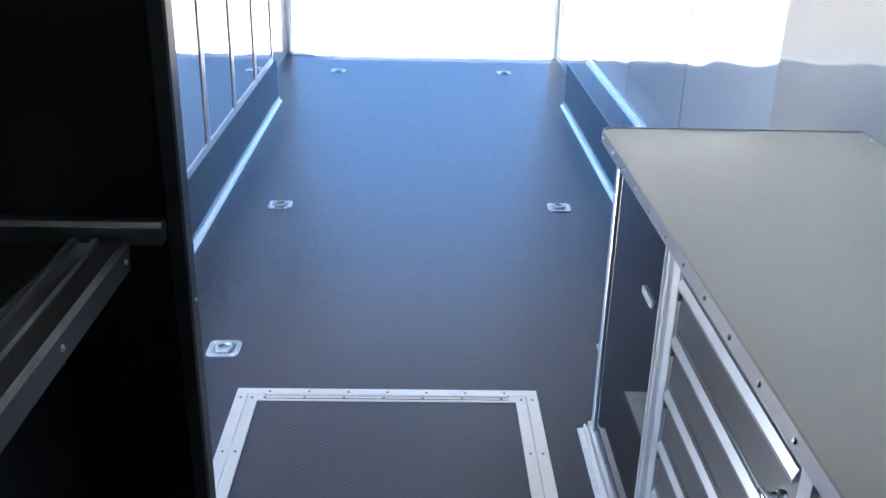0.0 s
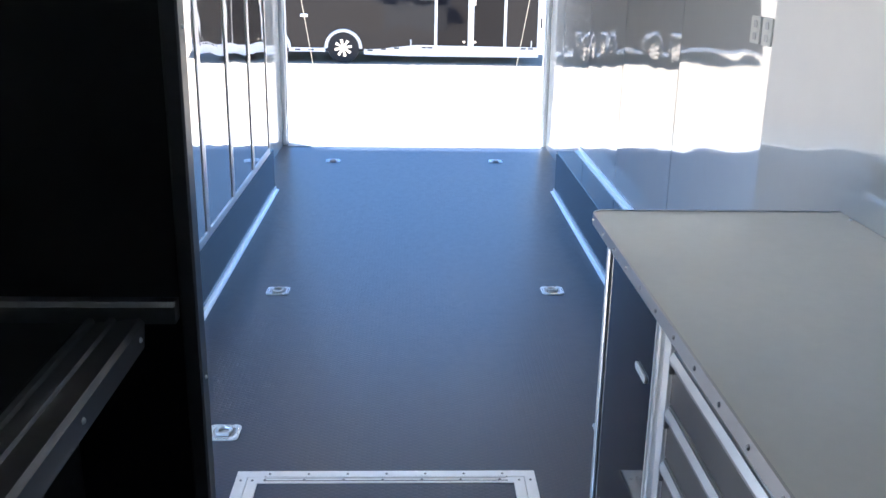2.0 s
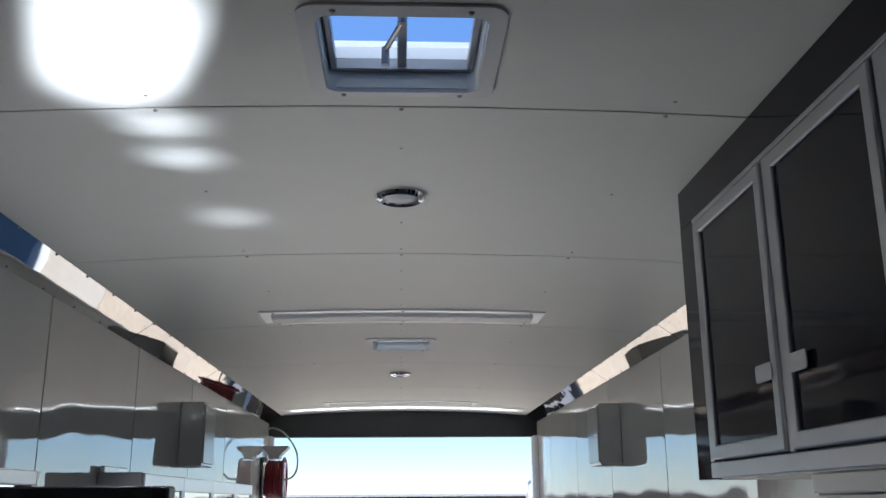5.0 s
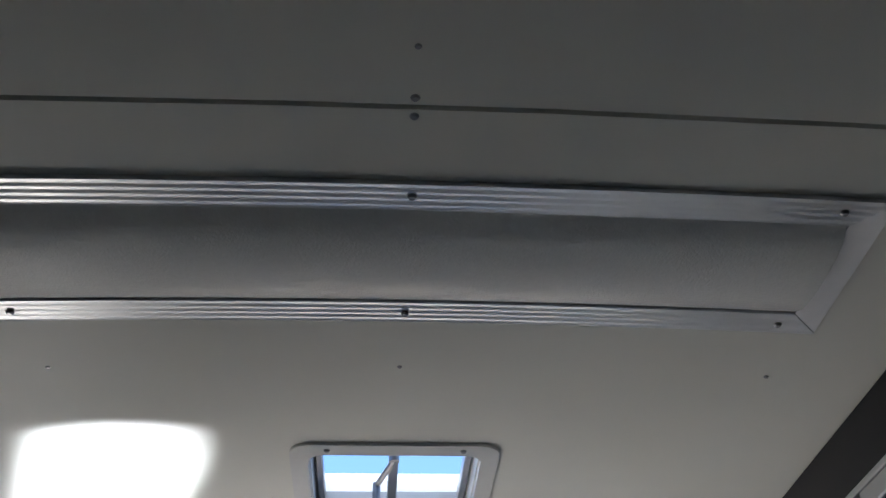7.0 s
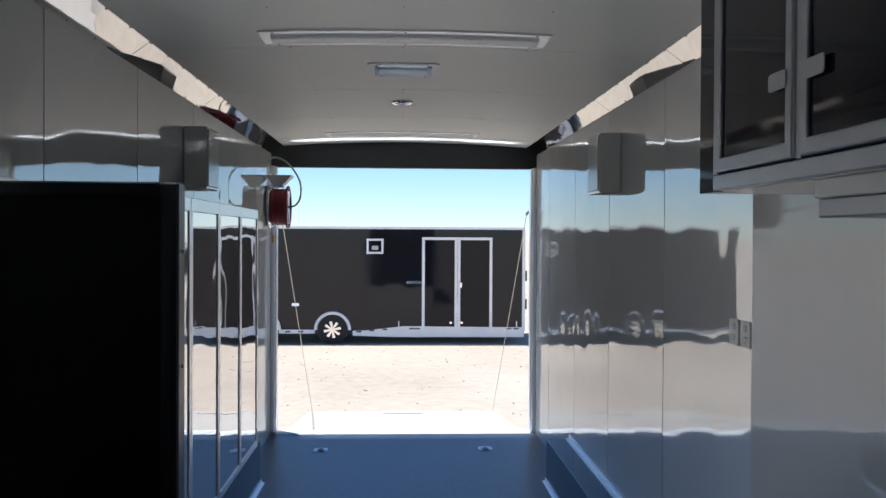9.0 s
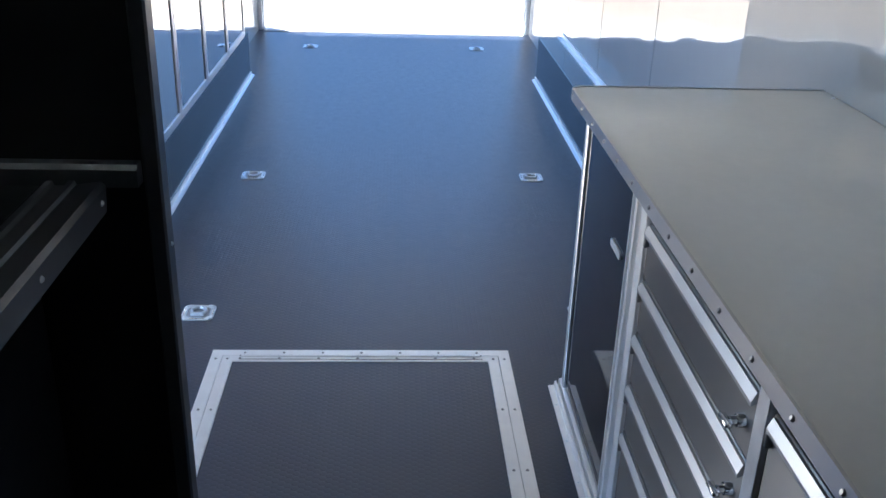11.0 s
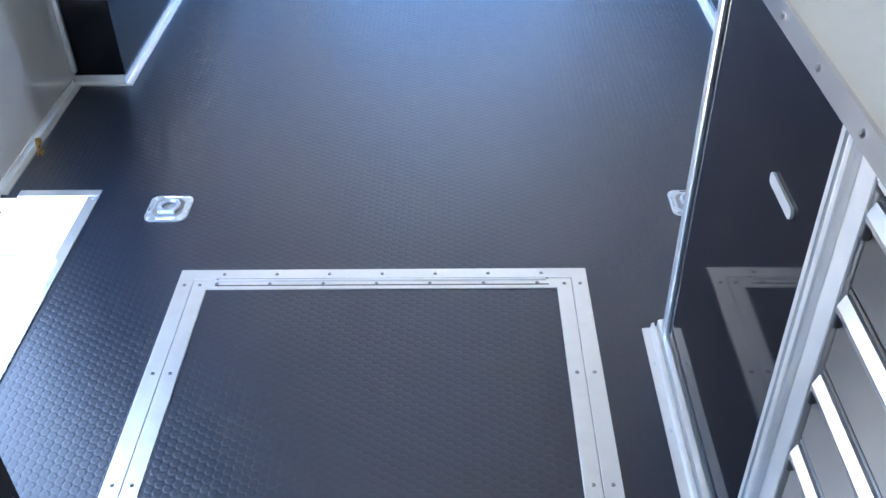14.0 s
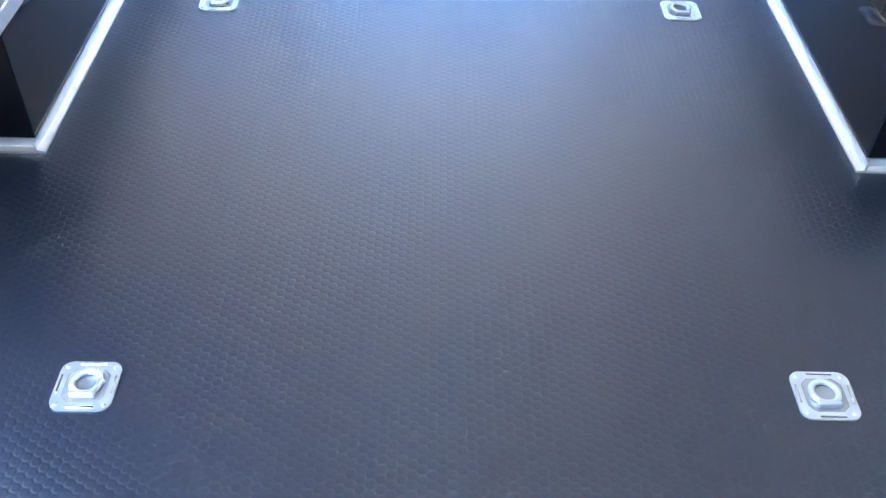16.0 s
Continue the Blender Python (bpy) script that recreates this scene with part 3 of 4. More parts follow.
rod(rod_bm, (-1.158, 3.905, 0.010), (-1.152, 3.905, 0.046), 0.008, seg=10)
rod(rod_bm, (-1.152, 3.905, 0.044), (-1.150, 3.905, 0.056), 0.0105, seg=6)
part("barrel", rod_bm, BRASS, bolt, smooth=True)
bm = bmesh.new()
box(bm, -1.168, -1.146, 3.895, 3.915, 0.006, 0.014)
part("foot", bm, BRASS, bolt)


# ---- base cabinet and counter on the one side ----
FACE = 0.54
base = thing("base_cabinet", (0.87, 2.2, 0), "aluminium-framed base cabinet with brushed black drawers and a glossy black panel", "cabinet")
bm = bmesh.new()
box(bm, FACE + 0.02, 1.195, 1.40, 3.075, 0.02, 0.961)
part("body", bm, BLACK_SATIN, base)
bm = bmesh.new()
box(bm, FACE + 0.004, FACE + 0.018, 2.494, 3.075, 0.05, 0.94)
part("black_panel", bm, BLACK, base, "mirror-glossy black panel")
bm = bmesh.new()
box(bm, FACE - 0.004, FACE + 0.018, 3.076, 3.105, 0.012, 0.951, 0.003)
part("far_post", bm, ALU, base)
for y0, y1 in ((2.452, 2.492),):
    bm = bmesh.new()
    m = (y0 + y1) / 2
    F = FACE - 0.018
    prism(bm, [(FACE + 0.018, y0), (F + 0.003, y0), (F, y0 + 0.003), (F, m - 0.006), (F + 0.004, m - 0.004), (F + 0.004, m + 0.004), (F, m + 0.006), (F, y1 - 0.003), (F + 0.003, y1), (FACE + 0.018, y1)], "z", 0.03, 0.951)
    part("corner_post", bm, ALU, base, "grooved aluminium corner post")
for y0, y1 in ((2.405, 2.450), (1.693, 1.735), (1.372, 1.412)):
    bm = bmesh.new()
    box(bm, FACE - 0.006, FACE + 0.018, y0, y1, 0.05, 0.951, 0.002)
    part("stile", bm, ALU, base)
for y0, y1 in ((1.7355, 2.4045), (1.4125, 1.6925)):
    bm = bmesh.new()
    box(bm, FACE - 0.005, FACE + 0.018, y0, y1, 0.882, 0.940, 0.006)
    part("top_rail", bm, ALU, base)
    bm = bmesh.new()
    box(bm, FACE - 0.005, FACE + 0.018, y0, y1, 0.05, 0.085, 0.002)
    part("bottom_rail", bm, ALU, base)
bm = bmesh.new()
box(bm, 0.56, 1.195, 1.372, 1.398, 0.02, 0.951, 0.002)
part("end_panel", bm, BLACK_SATIN, base, "dark satin end panel")


def knob(parent, y, z):
    """A winged turn latch on the cabinet's face."""
    bm = bmesh.new()
    rod(bm, (FACE + 0.004, y, z), (FACE - 0.010, y, z), 0.014, 0.011, 14)
    rod(bm, (FACE - 0.010, y, z), (FACE - 0.022, y, z), 0.008, 0.007, 12)
    k = part("turn_latch", bm, CHROME, parent, "small chromed winged turn latch", True)
    bm = bmesh.new()
    box(bm, FACE - 0.034, FACE - 0.020, y - 0.018, y + 0.018, z - 0.005, z + 0.005, 0.004, 2)
    part("wing", bm, CHROME, k, "", True)
    return k


def drawer(y0, y1, z0, z1, knob_y, label):
    bm = bmesh.new()
    box(bm, FACE + 0.002, FACE + 0.019, y0, y1, z0, z1, 0.002)
    d = part("drawer", bm, DRAWER, base, label)
    bm = bmesh.new()
    prism(bm, [(FACE + 0.002, z1 - 0.003), (FACE - 0.003, z1 - 0.003), (FACE - 0.010, z1 - 0.020), (FACE - 0.010, z1 - 0.027), (FACE - 0.008, z1 - 0.027), (FACE + 0.002, z1 - 0.022)],
          "y", y0 + 0.008, y1 - 0.008)
    part("pull_rail", bm, PULL, d, "bright aluminium pull rail")
    knob(d, knob_y, z1 - 0.078)
    bm = bmesh.new()
    box(bm, FACE - 0.008, FACE + 0.002, y1 - 0.012, y1 - 0.002, z1 - 0.055, z1 - 0.030, 0.002)
    part("catch", bm, SCREW, d)
    return d


tops = [0.872, 0.741, 0.610, 0.478, 0.346]
lows = [0.745, 0.614, 0.482, 0.350, 0.088]
for z1, z0 in zip(tops, lows):
    drawer(1.738, 2.402, z0, z1, 1.785, "brushed black metal drawer front")
for z1, z0 in ((0.872, 0.618), (0.612, 0.352), (0.346, 0.088)):
    drawer(1.415, 1.690, z0, z1, 1.462, "brushed black metal drawer front, narrow")
bm = bmesh.new()
prism(bm, rounded(2.604, 2.706, 0.689, 0.709, 0.009), "x", FACE - 0.001, FACE + 0.0035)
part("pull_tab", bm, ALU, base, "small aluminium pull tab on the black panel")
# lock and key
bm = bmesh.new()
rod(bm, (FACE - 0.004, 1.402, 0.812), (FACE - 0.024, 1.402, 0.812), 0.016, 0.014, 14)
lock = part("lock", bm, CHROME, base, "round chromed lock", True)
bm = bmesh.new()
box(bm, FACE - 0.040, FACE - 0.022, 1.399, 1.405, 0.806, 0.818, 0.001)
part("key", bm, CHROME, lock)
key = thing("key", (FACE - 0.03, 1.415, 0.74), "dark key hanging from the cabinet lock", "key")
part("key_ring", ring(bmesh.new(), (FACE - 0.040, 1.408, 0.798), (0.2, 1, 0), 0.014, 0.0016, 16, 6), CHROME, key)
bm = bmesh.new()
prism(bm, rounded(FACE - 0.048, FACE - 0.030, 0.766, 0.788, 0.007, 3), "y", 1.410, 1.416)
part("bow", bm, DARK, key, "black plastic bow")
bm = bmesh.new()
box(bm, FACE - 0.042, FACE - 0.036, 1.411, 1.4145, 0.738, 0.766, 0.001)
part("blade", bm, DARK, key)

# floor trim in front of the cabinet
trim = thing("cabinet_trim", (0.51, 2.2, 0), "ribbed aluminium floor trim along the cabinet", "trim", kind="structure")
bm = bmesh.new()
prism(bm, [(0.500, 0.0), (0.500, 0.004), (0.518, 0.006), (0.520, 0.020), (0.525, 0.022), (0.527, 0.010), (0.531, 0.010), (0.533, 0.030), (0.545, 0.032), (0.558, 0.032), (0.558, 0.0)], "y", 1.36, 3.135)
part("profile", bm, ALU, trim)
for k in range(9):
    screw(trim, (0.509, 1.50 + k * 0.19, 0.005), r=0.005)

# counter top with metal edge
counter = thing("counter_top", (0.84, 2.2, 0.962), "cream laminate counter with riveted aluminium edge", "counter")
bm = bmesh.new()
prism(bm, rounded(0.486, 1.197, 1.306, 3.094, 0.035, 6, (0, 1, 1, 0)), "z", 0.964, 0.991)
part("slab", bm, LAMINATE, counter, "cream laminate slab")
bm = bmesh.new()
o1 = rounded(0.480, 1.197, 1.30, 3.10, 0.040, 6, (0, 1, 1, 0))
o2 = rounded(0.4855, 1.197, 1.3055, 3.0945, 0.0355, 6, (0, 1, 1, 0))
for z0, z1 in ((0.962, 0.994),):
    a0 = [bm.verts.new((p[0], p[1], z0)) for p in o1]
    a1 = [bm.verts.new((p[0], p[1], z1)) for p in o1]
    b0 = [bm.verts.new((p[0], p[1], z0)) for p in o2]
    b1 = [bm.verts.new((p[0], p[1], z1)) for p in o2]
    for i in range(len(o1) - 1):
        bm.faces.new((a0[i], a0[i + 1], a1[i + 1], a1[i]))
        bm.faces.new((b1[i], b1[i + 1], b0[i + 1], b0[i]))
        bm.faces.new((a1[i], a1[i + 1], b1[i + 1], b1[i]))
        bm.faces.new((b0[i], b0[i + 1], a0[i + 1], a0[i]))
part("edge_band", bm, PULL, counter, "riveted aluminium edge band")
for k in range(13):
    screw(counter, (0.480, 1.38 + k * 0.139, 0.979), (-1, 0, 0.35), 0.006, SCREW)
for k in range(4):
    screw(counter, (1.185, 1.6 + k * 0.47, 0.992), r=0.006)

# ---- overhead cabinet ----
OX = 0.69
over = thing("overhead_cabinet", (0.945, 1.8, 1.87), "black wall cabinet with aluminium-framed black doors under the ceiling", "cabinet")
bm = bmesh.new()
box(bm, OX + 0.022, 1.197, 0.10, 2.77, 1.900, 2.56)
part("body", bm, BLACK_SATIN, over)
bm = bmesh.new()
box(bm, OX + 0.0005, OX + 0.0215, 0.10, 2.79, 2.505, 2.605, 0.001)
part("fascia", bm, BLACK, over, "glossy black top fascia")
bm = bmesh.new()
box(bm, OX, OX + 0.021, 2.685, 2.79, 1.886, 2.504, 0.001)
part("end_stile", bm, BLACK, over)
bm = bmesh.new()
box(bm, OX + 0.022, 1.197, 2.771, 2.79, 1.886, 2.56)
part("end_panel", bm, BLACK, over, "glossy black end panel")
bm = bmesh.new()
box(bm, OX + 0.022, 1.197, 0.10, 2.768, 1.886, 1.899)
part("underside", bm, BOX_PAINT, over, "cream underside panel")
bm = bmesh.new()
box(bm, OX - 0.004, OX + 0.021, 0.10, 2.683, 1.888, 1.922, 0.002)
part("bottom_rail", bm, PULL, over)
bm = bmesh.new()
box(bm, OX - 0.004, OX + 0.021, 0.10, 2.683, 2.492, 2.503, 0.001)
part("top_rail", bm, PULL, over)
ys = [2.683, 2.235, 1.785, 1.335, 0.885, 0.435]
for i, (a, b) in enumerate(zip(ys, ys[1:])):
    bm = bmesh.new()
    box(bm, OX - 0.004, OX + 0.021, a - 0.024, a, 1.923, 2.491, 0.002)
    part("stile", bm, PULL, over)
    y0, y1 = b + 0.005, a - 0.029
    bm = bmesh.new()
    window_ring(bm, "x", OX - 0.010, OX + 0.010, y0, y1, 1.927, 2.486, 0.031, 0.031, 0.031, 0.003)
    door = part("door", bm, PULL, over, "aluminium door frame with a black panel")
    bm = bmesh.new()
    box(bm, OX - 0.003, OX + 0.004, y0 + 0.032, y1 - 0.032, 1.959, 2.454)
    part("panel", bm, BLACK, door, "glossy black panel")
    hy = y0 + 0.062 if i % 2 == 0 else y1 - 0.062
    bm = bmesh.new()
    prism(bm, rounded(hy - 0.040, hy + 0.040, 2.060, 2.094, 0.008, 4), "x", OX - 0.0128, OX - 0.0104)
    paddle = part("paddle_latch", bm, LATCH, door, "rounded grey paddle latch")

# slim lamp housing under the overhead cabinet
strip = thing("under_cabinet_light", (0.9, 1.5, 1.80), "cream and grey slim light housing under the wall cabinet", "light")
bm = bmesh.new()
box(bm, OX + 0.020, 1.195, 0.9, 2.21, 1.851, 1.885, 0.003)
part("housing", bm, CREAM, strip)
bm = bmesh.new()
box(bm, OX + 0.026, 1.190, 0.9, 2.205, 1.816, 1.850, 0.003)
part("lens", bm, ALU_DARK, strip)

# ---- tall black partition and bench on the other side ----
PX = -0.415
panel = thing("partition", (-0.8, 2.2, 0), "tall black partition with grey metal edging", "partition")
bm = bmesh.new()
box(bm, -1.198, PX - 0.032, 2.184, 2.222, 0.0, 1.852)
part("board", bm, BLACK_SATIN, panel, "satin black board")
bm = bmesh.new()
box(bm, PX - 0.031, PX, 2.178, 2.228, 0.0, 1.870, 0.004)
part("edge_post", bm, EDGE, panel, "grey metal edge post")
bm = bmesh.new()
box(bm, -1.198, PX - 0.0315, 2.178, 2.228, 1.846, 1.870, 0.003)
part("top_edge", bm, EDGE, panel)
bm = bmesh.new()
prism(bm, [(2.150, 1.030), (2.150, 1.062), (2.158, 1.070), (2.1835, 1.070), (2.1835, 1.030)], "x", -1.19, PX - 0.034)
part("ledge", bm, RAIL, panel, "dull metal ledge strip")
bm = bmesh.new()
box(bm, PX - 0.082, PX - 0.002, 2.170, 2.1775, 0.0, 0.098, 0.002)
part("foot", bm, EDGE, panel, "dark grey metal foot plate")
bm = bmesh.new()
box(bm, -0.62, PX - 0.034, 2.150, 2.1695, 0.099, 0.124, 0.003)
part("foot_ledge", bm, RAIL, panel, "dull screwed metal strip")
for x in (-0.585, -0.53, -0.475):
    screw(panel, (x, 2.150, 0.112), (0, -1, 0), 0.004)
for z in (0.10, 0.16, 0.9, 1.55, 1.75):
    screw(panel, (PX, 2.205, z), (1, 0, 0), 0.005)

bench = thing("bench_cabinet", (-0.85, 0.9, 0), "black bench cabinet with aluminium edging, against the wall", "cabinet")
bm = bmesh.new()
box(bm, -1.198, -0.645, FRONT + 0.4, 2.149, 0.0, 1.02)
part("body", bm, BLACK_SATIN, bench)
bm = bmesh.new()
box(bm, -1.198, -0.616, FRONT + 0.4, 2.149, 1.021, 1.033, 0.002)
part("top", bm, BLACK_SATIN, bench, "black top")
bm = bmesh.new()
prism(bm, [(-0.508, 0.985), (-0.504, 1.034), (-0.512, 1.042), (-0.554, 1.036), (-0.557, 1.043), (-0.567, 1.043), (-0.570, 1.034), (-0.592, 1.034), (-0.595, 1.042), (-0.605, 1.042), (-0.608, 1.030), (-0.614, 1.030), (-0.614, 0.985)], "y", FRONT + 0.4, 2.149)
part("edge_rail", bm, RAIL, bench, "ridged dull aluminium edge rail")
bm = bmesh.new()
prism(bm, [(-0.480, 0.0), (-0.480, 0.027), (-0.484, 0.031), (-0.556, 0.034), (-0.560, 0.030), (-0.562, 0.006), (-0.592, 0.006), (-0.594, 0.030), (-0.600, 0.030), (-0.602, 0.006), (-0.612, 0.006), (-0.614, 0.033), (-0.618, 0.036), (-0.638, 0.036), (-0.642, 0.032), (-0.642, 0.0)], "y", FRONT + 0.4, 2.149)
part("base_rail", bm, ALU_DARK, bench, "ridged dull aluminium base rail")
for k in range(6):
    screw(bench, (-0.5055, 2.12 - k * 0.30, 1.012), (1, 0, 0), 0.006)

# ---- tall shallow cabinets with polished doors ----
CX = -1.028
tops_z = 1.955
for i, y0 in enumerate((4.300, 4.978, 5.656, 6.334)):
    y1 = y0 + 0.676
    cab = thing("tall_cabinet", (-1.11, (y0 + y1) / 2, 0.325), "shallow tall cabinet with a polished black door, on the wheel box", "cabinet", "tall cabinets in a row")
    bm = bmesh.new()
    box(bm, -1.197, CX - 0.004, y0, y1, 0.354, 1.94)
    part("body", bm, BLACK_SATIN if i == 0 else ALU_DARK, cab)
    bm = bmesh.new()
    window_ring(bm, "x", CX + 0.012, CX - 0.004, y0, y1, 0.328, tops_z, 0.034, 0.044, 0.062, 0.003)
    part("frame", bm, SILVER, cab, "bright aluminium face frame")
    bm = bmesh.new()
    box(bm, CX - 0.003, CX + 0.006, y0 + 0.037, y1 - 0.037, 0.375, tops_z - 0.065)
    part("door", bm, DOOR_BLACK, cab, "mirror-polished black door")
    bm = bmesh.new()
    box(bm, -1.197, CX - 0.005, y0, y1, 1.941, tops_z, 0.002)
    part("top", bm, SILVER, cab, "aluminium top")
    if i == 0:
        bm = bmesh.new()
        box(bm, -1.197, CX + 0.004, y0 - 0.014, y0 - 0.001, 1.86, tops_z + 0.004, 0.003)
        part("end_band", bm, ALU_DARK, cab)
        bm = bmesh.new()
        box(bm, -1.19, -1.17, y0 - 0.01, y0 + 0.30, tops_z + 0.001, tops_z + 0.03, 0.004)
        part("rear_flange", bm, ALU, cab)

# ---- wall boxes near the ceiling ----
for side, y, name in ((-1, 5.60, "left"), (1, 5.72, "right")):
    s = side
    wbx = thing("wall_box", (s * 1.137, y + 0.15, 2.03), "plain off-white metal box fixed high on the wall", "box", "wall boxes")
    bm = bmesh.new()
    box(bm, s * 1.074, s * 1.198, y, y + 0.30, 2.03, 2.365, 0.005)
    part("casing", bm, WALL, wbx)
    bm = bmesh.new()
    box(bm, s * 1.066, s * 1.0735, y + 0.012, y + 0.288, 2.045, 2.350, 0.003)
    part("cover", bm, BOX_PAINT, wbx, "off-white cover plate")

# ---- wall outlets behind the counter's end ----
for y in (3.775, 3.888):
    out = thing("wall_outlet", (1.196, y + 0.045, 1.435), "small cream square outlet plate on the glossy wall", "outlet", "wall outlets")
    bm = bmesh.new()
    prism(bm, rounded(y, y + 0.090, 1.388, 1.482, 0.007, 3), "x", 1.1935, 1.1996)
    part("plate", bm, CREAM, out)
    for z in (1.414, 1.456):
        bm = bmesh.new()
        prism(bm, rounded(y + 0.030, y + 0.060, z - 0.013, z + 0.013, 0.008, 3), "x", 1.1915, 1.1934)
        part("socket", bm, ALU_DARK, out, "grey socket face")

# ---- ceiling lights, vents ----
def long_light(x0, x1, y0, y1):
    t = thing("ceiling_light", ((x0 + x1) / 2, (y0 + y1) / 2, ceiling_z(0)), "long unlit ceiling light with aluminium frame and prismatic lens", "light", "long ceiling lights")
    n = 14
    w = 0.044

    def ribbed(bm, xa, xb, ya, yb):
        rows = []
        for i in range(n + 1):
            row = []
            for k in list(range(17)) + [16, 0]:
                y = ya + (yb - ya) * k / 16
                cut = (y - ya) if ya == y0 else (yb - y)
                x = xa + cut + (xb - xa - 2 * cut) * i / n
                drop = (0.0072 if k % 4 < 2 else 0.0064) if len(row) < 17 else 0.0
                row.append(bm.verts.new((x, y, ceiling_z(x) - drop)))
            rows.append(row)
        for a, b in zip(rows, rows[1:]):
            for j in range(19):
                bm.faces.new((a[j], a[(j + 1) % 19], b[(j + 1) % 19], b[j]))
        bm.faces.new(rows[0])
        bm.faces.new(list(reversed(rows[-1])))
        return bm

    part("rail", ribbed(bmesh.new(), x0, x1, y0, y0 + w), ALU, t, "ribbed aluminium rail", True)
    part("rail", ribbed(bmesh.new(), x0, x1, y1 - w, y1), ALU, t, "ribbed aluminium rail", True)
    bm = bmesh.new()
    prism(bm, [(x0, y0 + 0.001), (x0 + w, y0 + w + 0.001), (x0 + w, y1 - w - 0.001), (x0, y1 - 0.001)], "z", ceiling_z(x0 + w) - 0.006, ceiling_z(x0) + 0.004)
    part("end_plate", bm, ALU, t)
    bm = bmesh.new()
    prism(bm, [(x1 - w, y0 + w + 0.001), (x1, y0 + 0.001), (x1, y1 - 0.001), (x1 - w, y1 - w - 0.001)], "z", ceiling_z(x1 - w) - 0.006, ceiling_z(x1) + 0.004)
    part("end_plate", bm, ALU, t)
    bm = bmesh.new()
    rows = []
    for i in range(n + 1):
        x = x0 + w + 0.001 + (x1 - x0 - 2 * w - 0.002) * i / n
        row = []
        for k in range(9):
            f = k / 8
            row.append(bm.verts.new((x, y0 + w + 0.001 + (y1 - y0 - 2 * w - 0.002) * f, ceiling_z(x) - 0.003 - 0.019 * math.sqrt(max(0.0, 1 - (2 * f - 1) ** 2)))))
        row += [bm.verts.new((x, y1 - w - 0.001, ceiling_z(x) - 0.0003)), bm.verts.new((x, y0 + w + 0.001, ceiling_z(x) - 0.0003))]
        rows.append(row)
    for a, b in zip(rows, rows[1:]):
        for k in range(11):
            bm.faces.new((a[k], a[(k + 1) % 11], b[(k + 1) % 11], b[k]))
    bm.faces.new(rows[0])
    bm.faces.new(list(reversed(rows[-1])))
    part("lens", bm, DIFFUSER, t, "prismatic plastic lens", True)
    for x in (x0 + 0.06, (x0 + x1) / 2, x1 - 0.06):
        for y in (y0 + 0.02, y1 - 0.02):
            screw(t, (x, y, ceiling_z(x) - 0.0075), (0, 0, -1), 0.006)
    return t


long_light(-0.60, 0.555, 1.262, 1.535)
long_light(-0.625, 0.59, 4.40, 4.67)
long_light(-0.65, 0.60, 8.10, 8.36)


def puck(x, y):
    t = thing("dome_light", (x, y, ceiling_z(x)), "small round chromed dome light, unlit, on the ceiling", "light", "round ceiling lights")
    z = ceiling_z(x)
    part("rim", ring(bmesh.new(), (x, y, z - 0.006), (0, 0, 1), 0.056, 0.012, 28, 8), CHROME, t, "chromed rim", True)
    bm = bmesh.new()
    bmesh.ops.create_uvsphere(bm, u_segments=20, v_segments=8, radius=1.0, matrix=Matrix.LocRotScale((x, y, z - 0.004), None, (0.047, 0.047, 0.016)))
    part("lens", bm, DIFFUSER, t, "frosted lens", True)
    return t


puck(-0.027, 2.883)
puck(-0.03, 6.43)


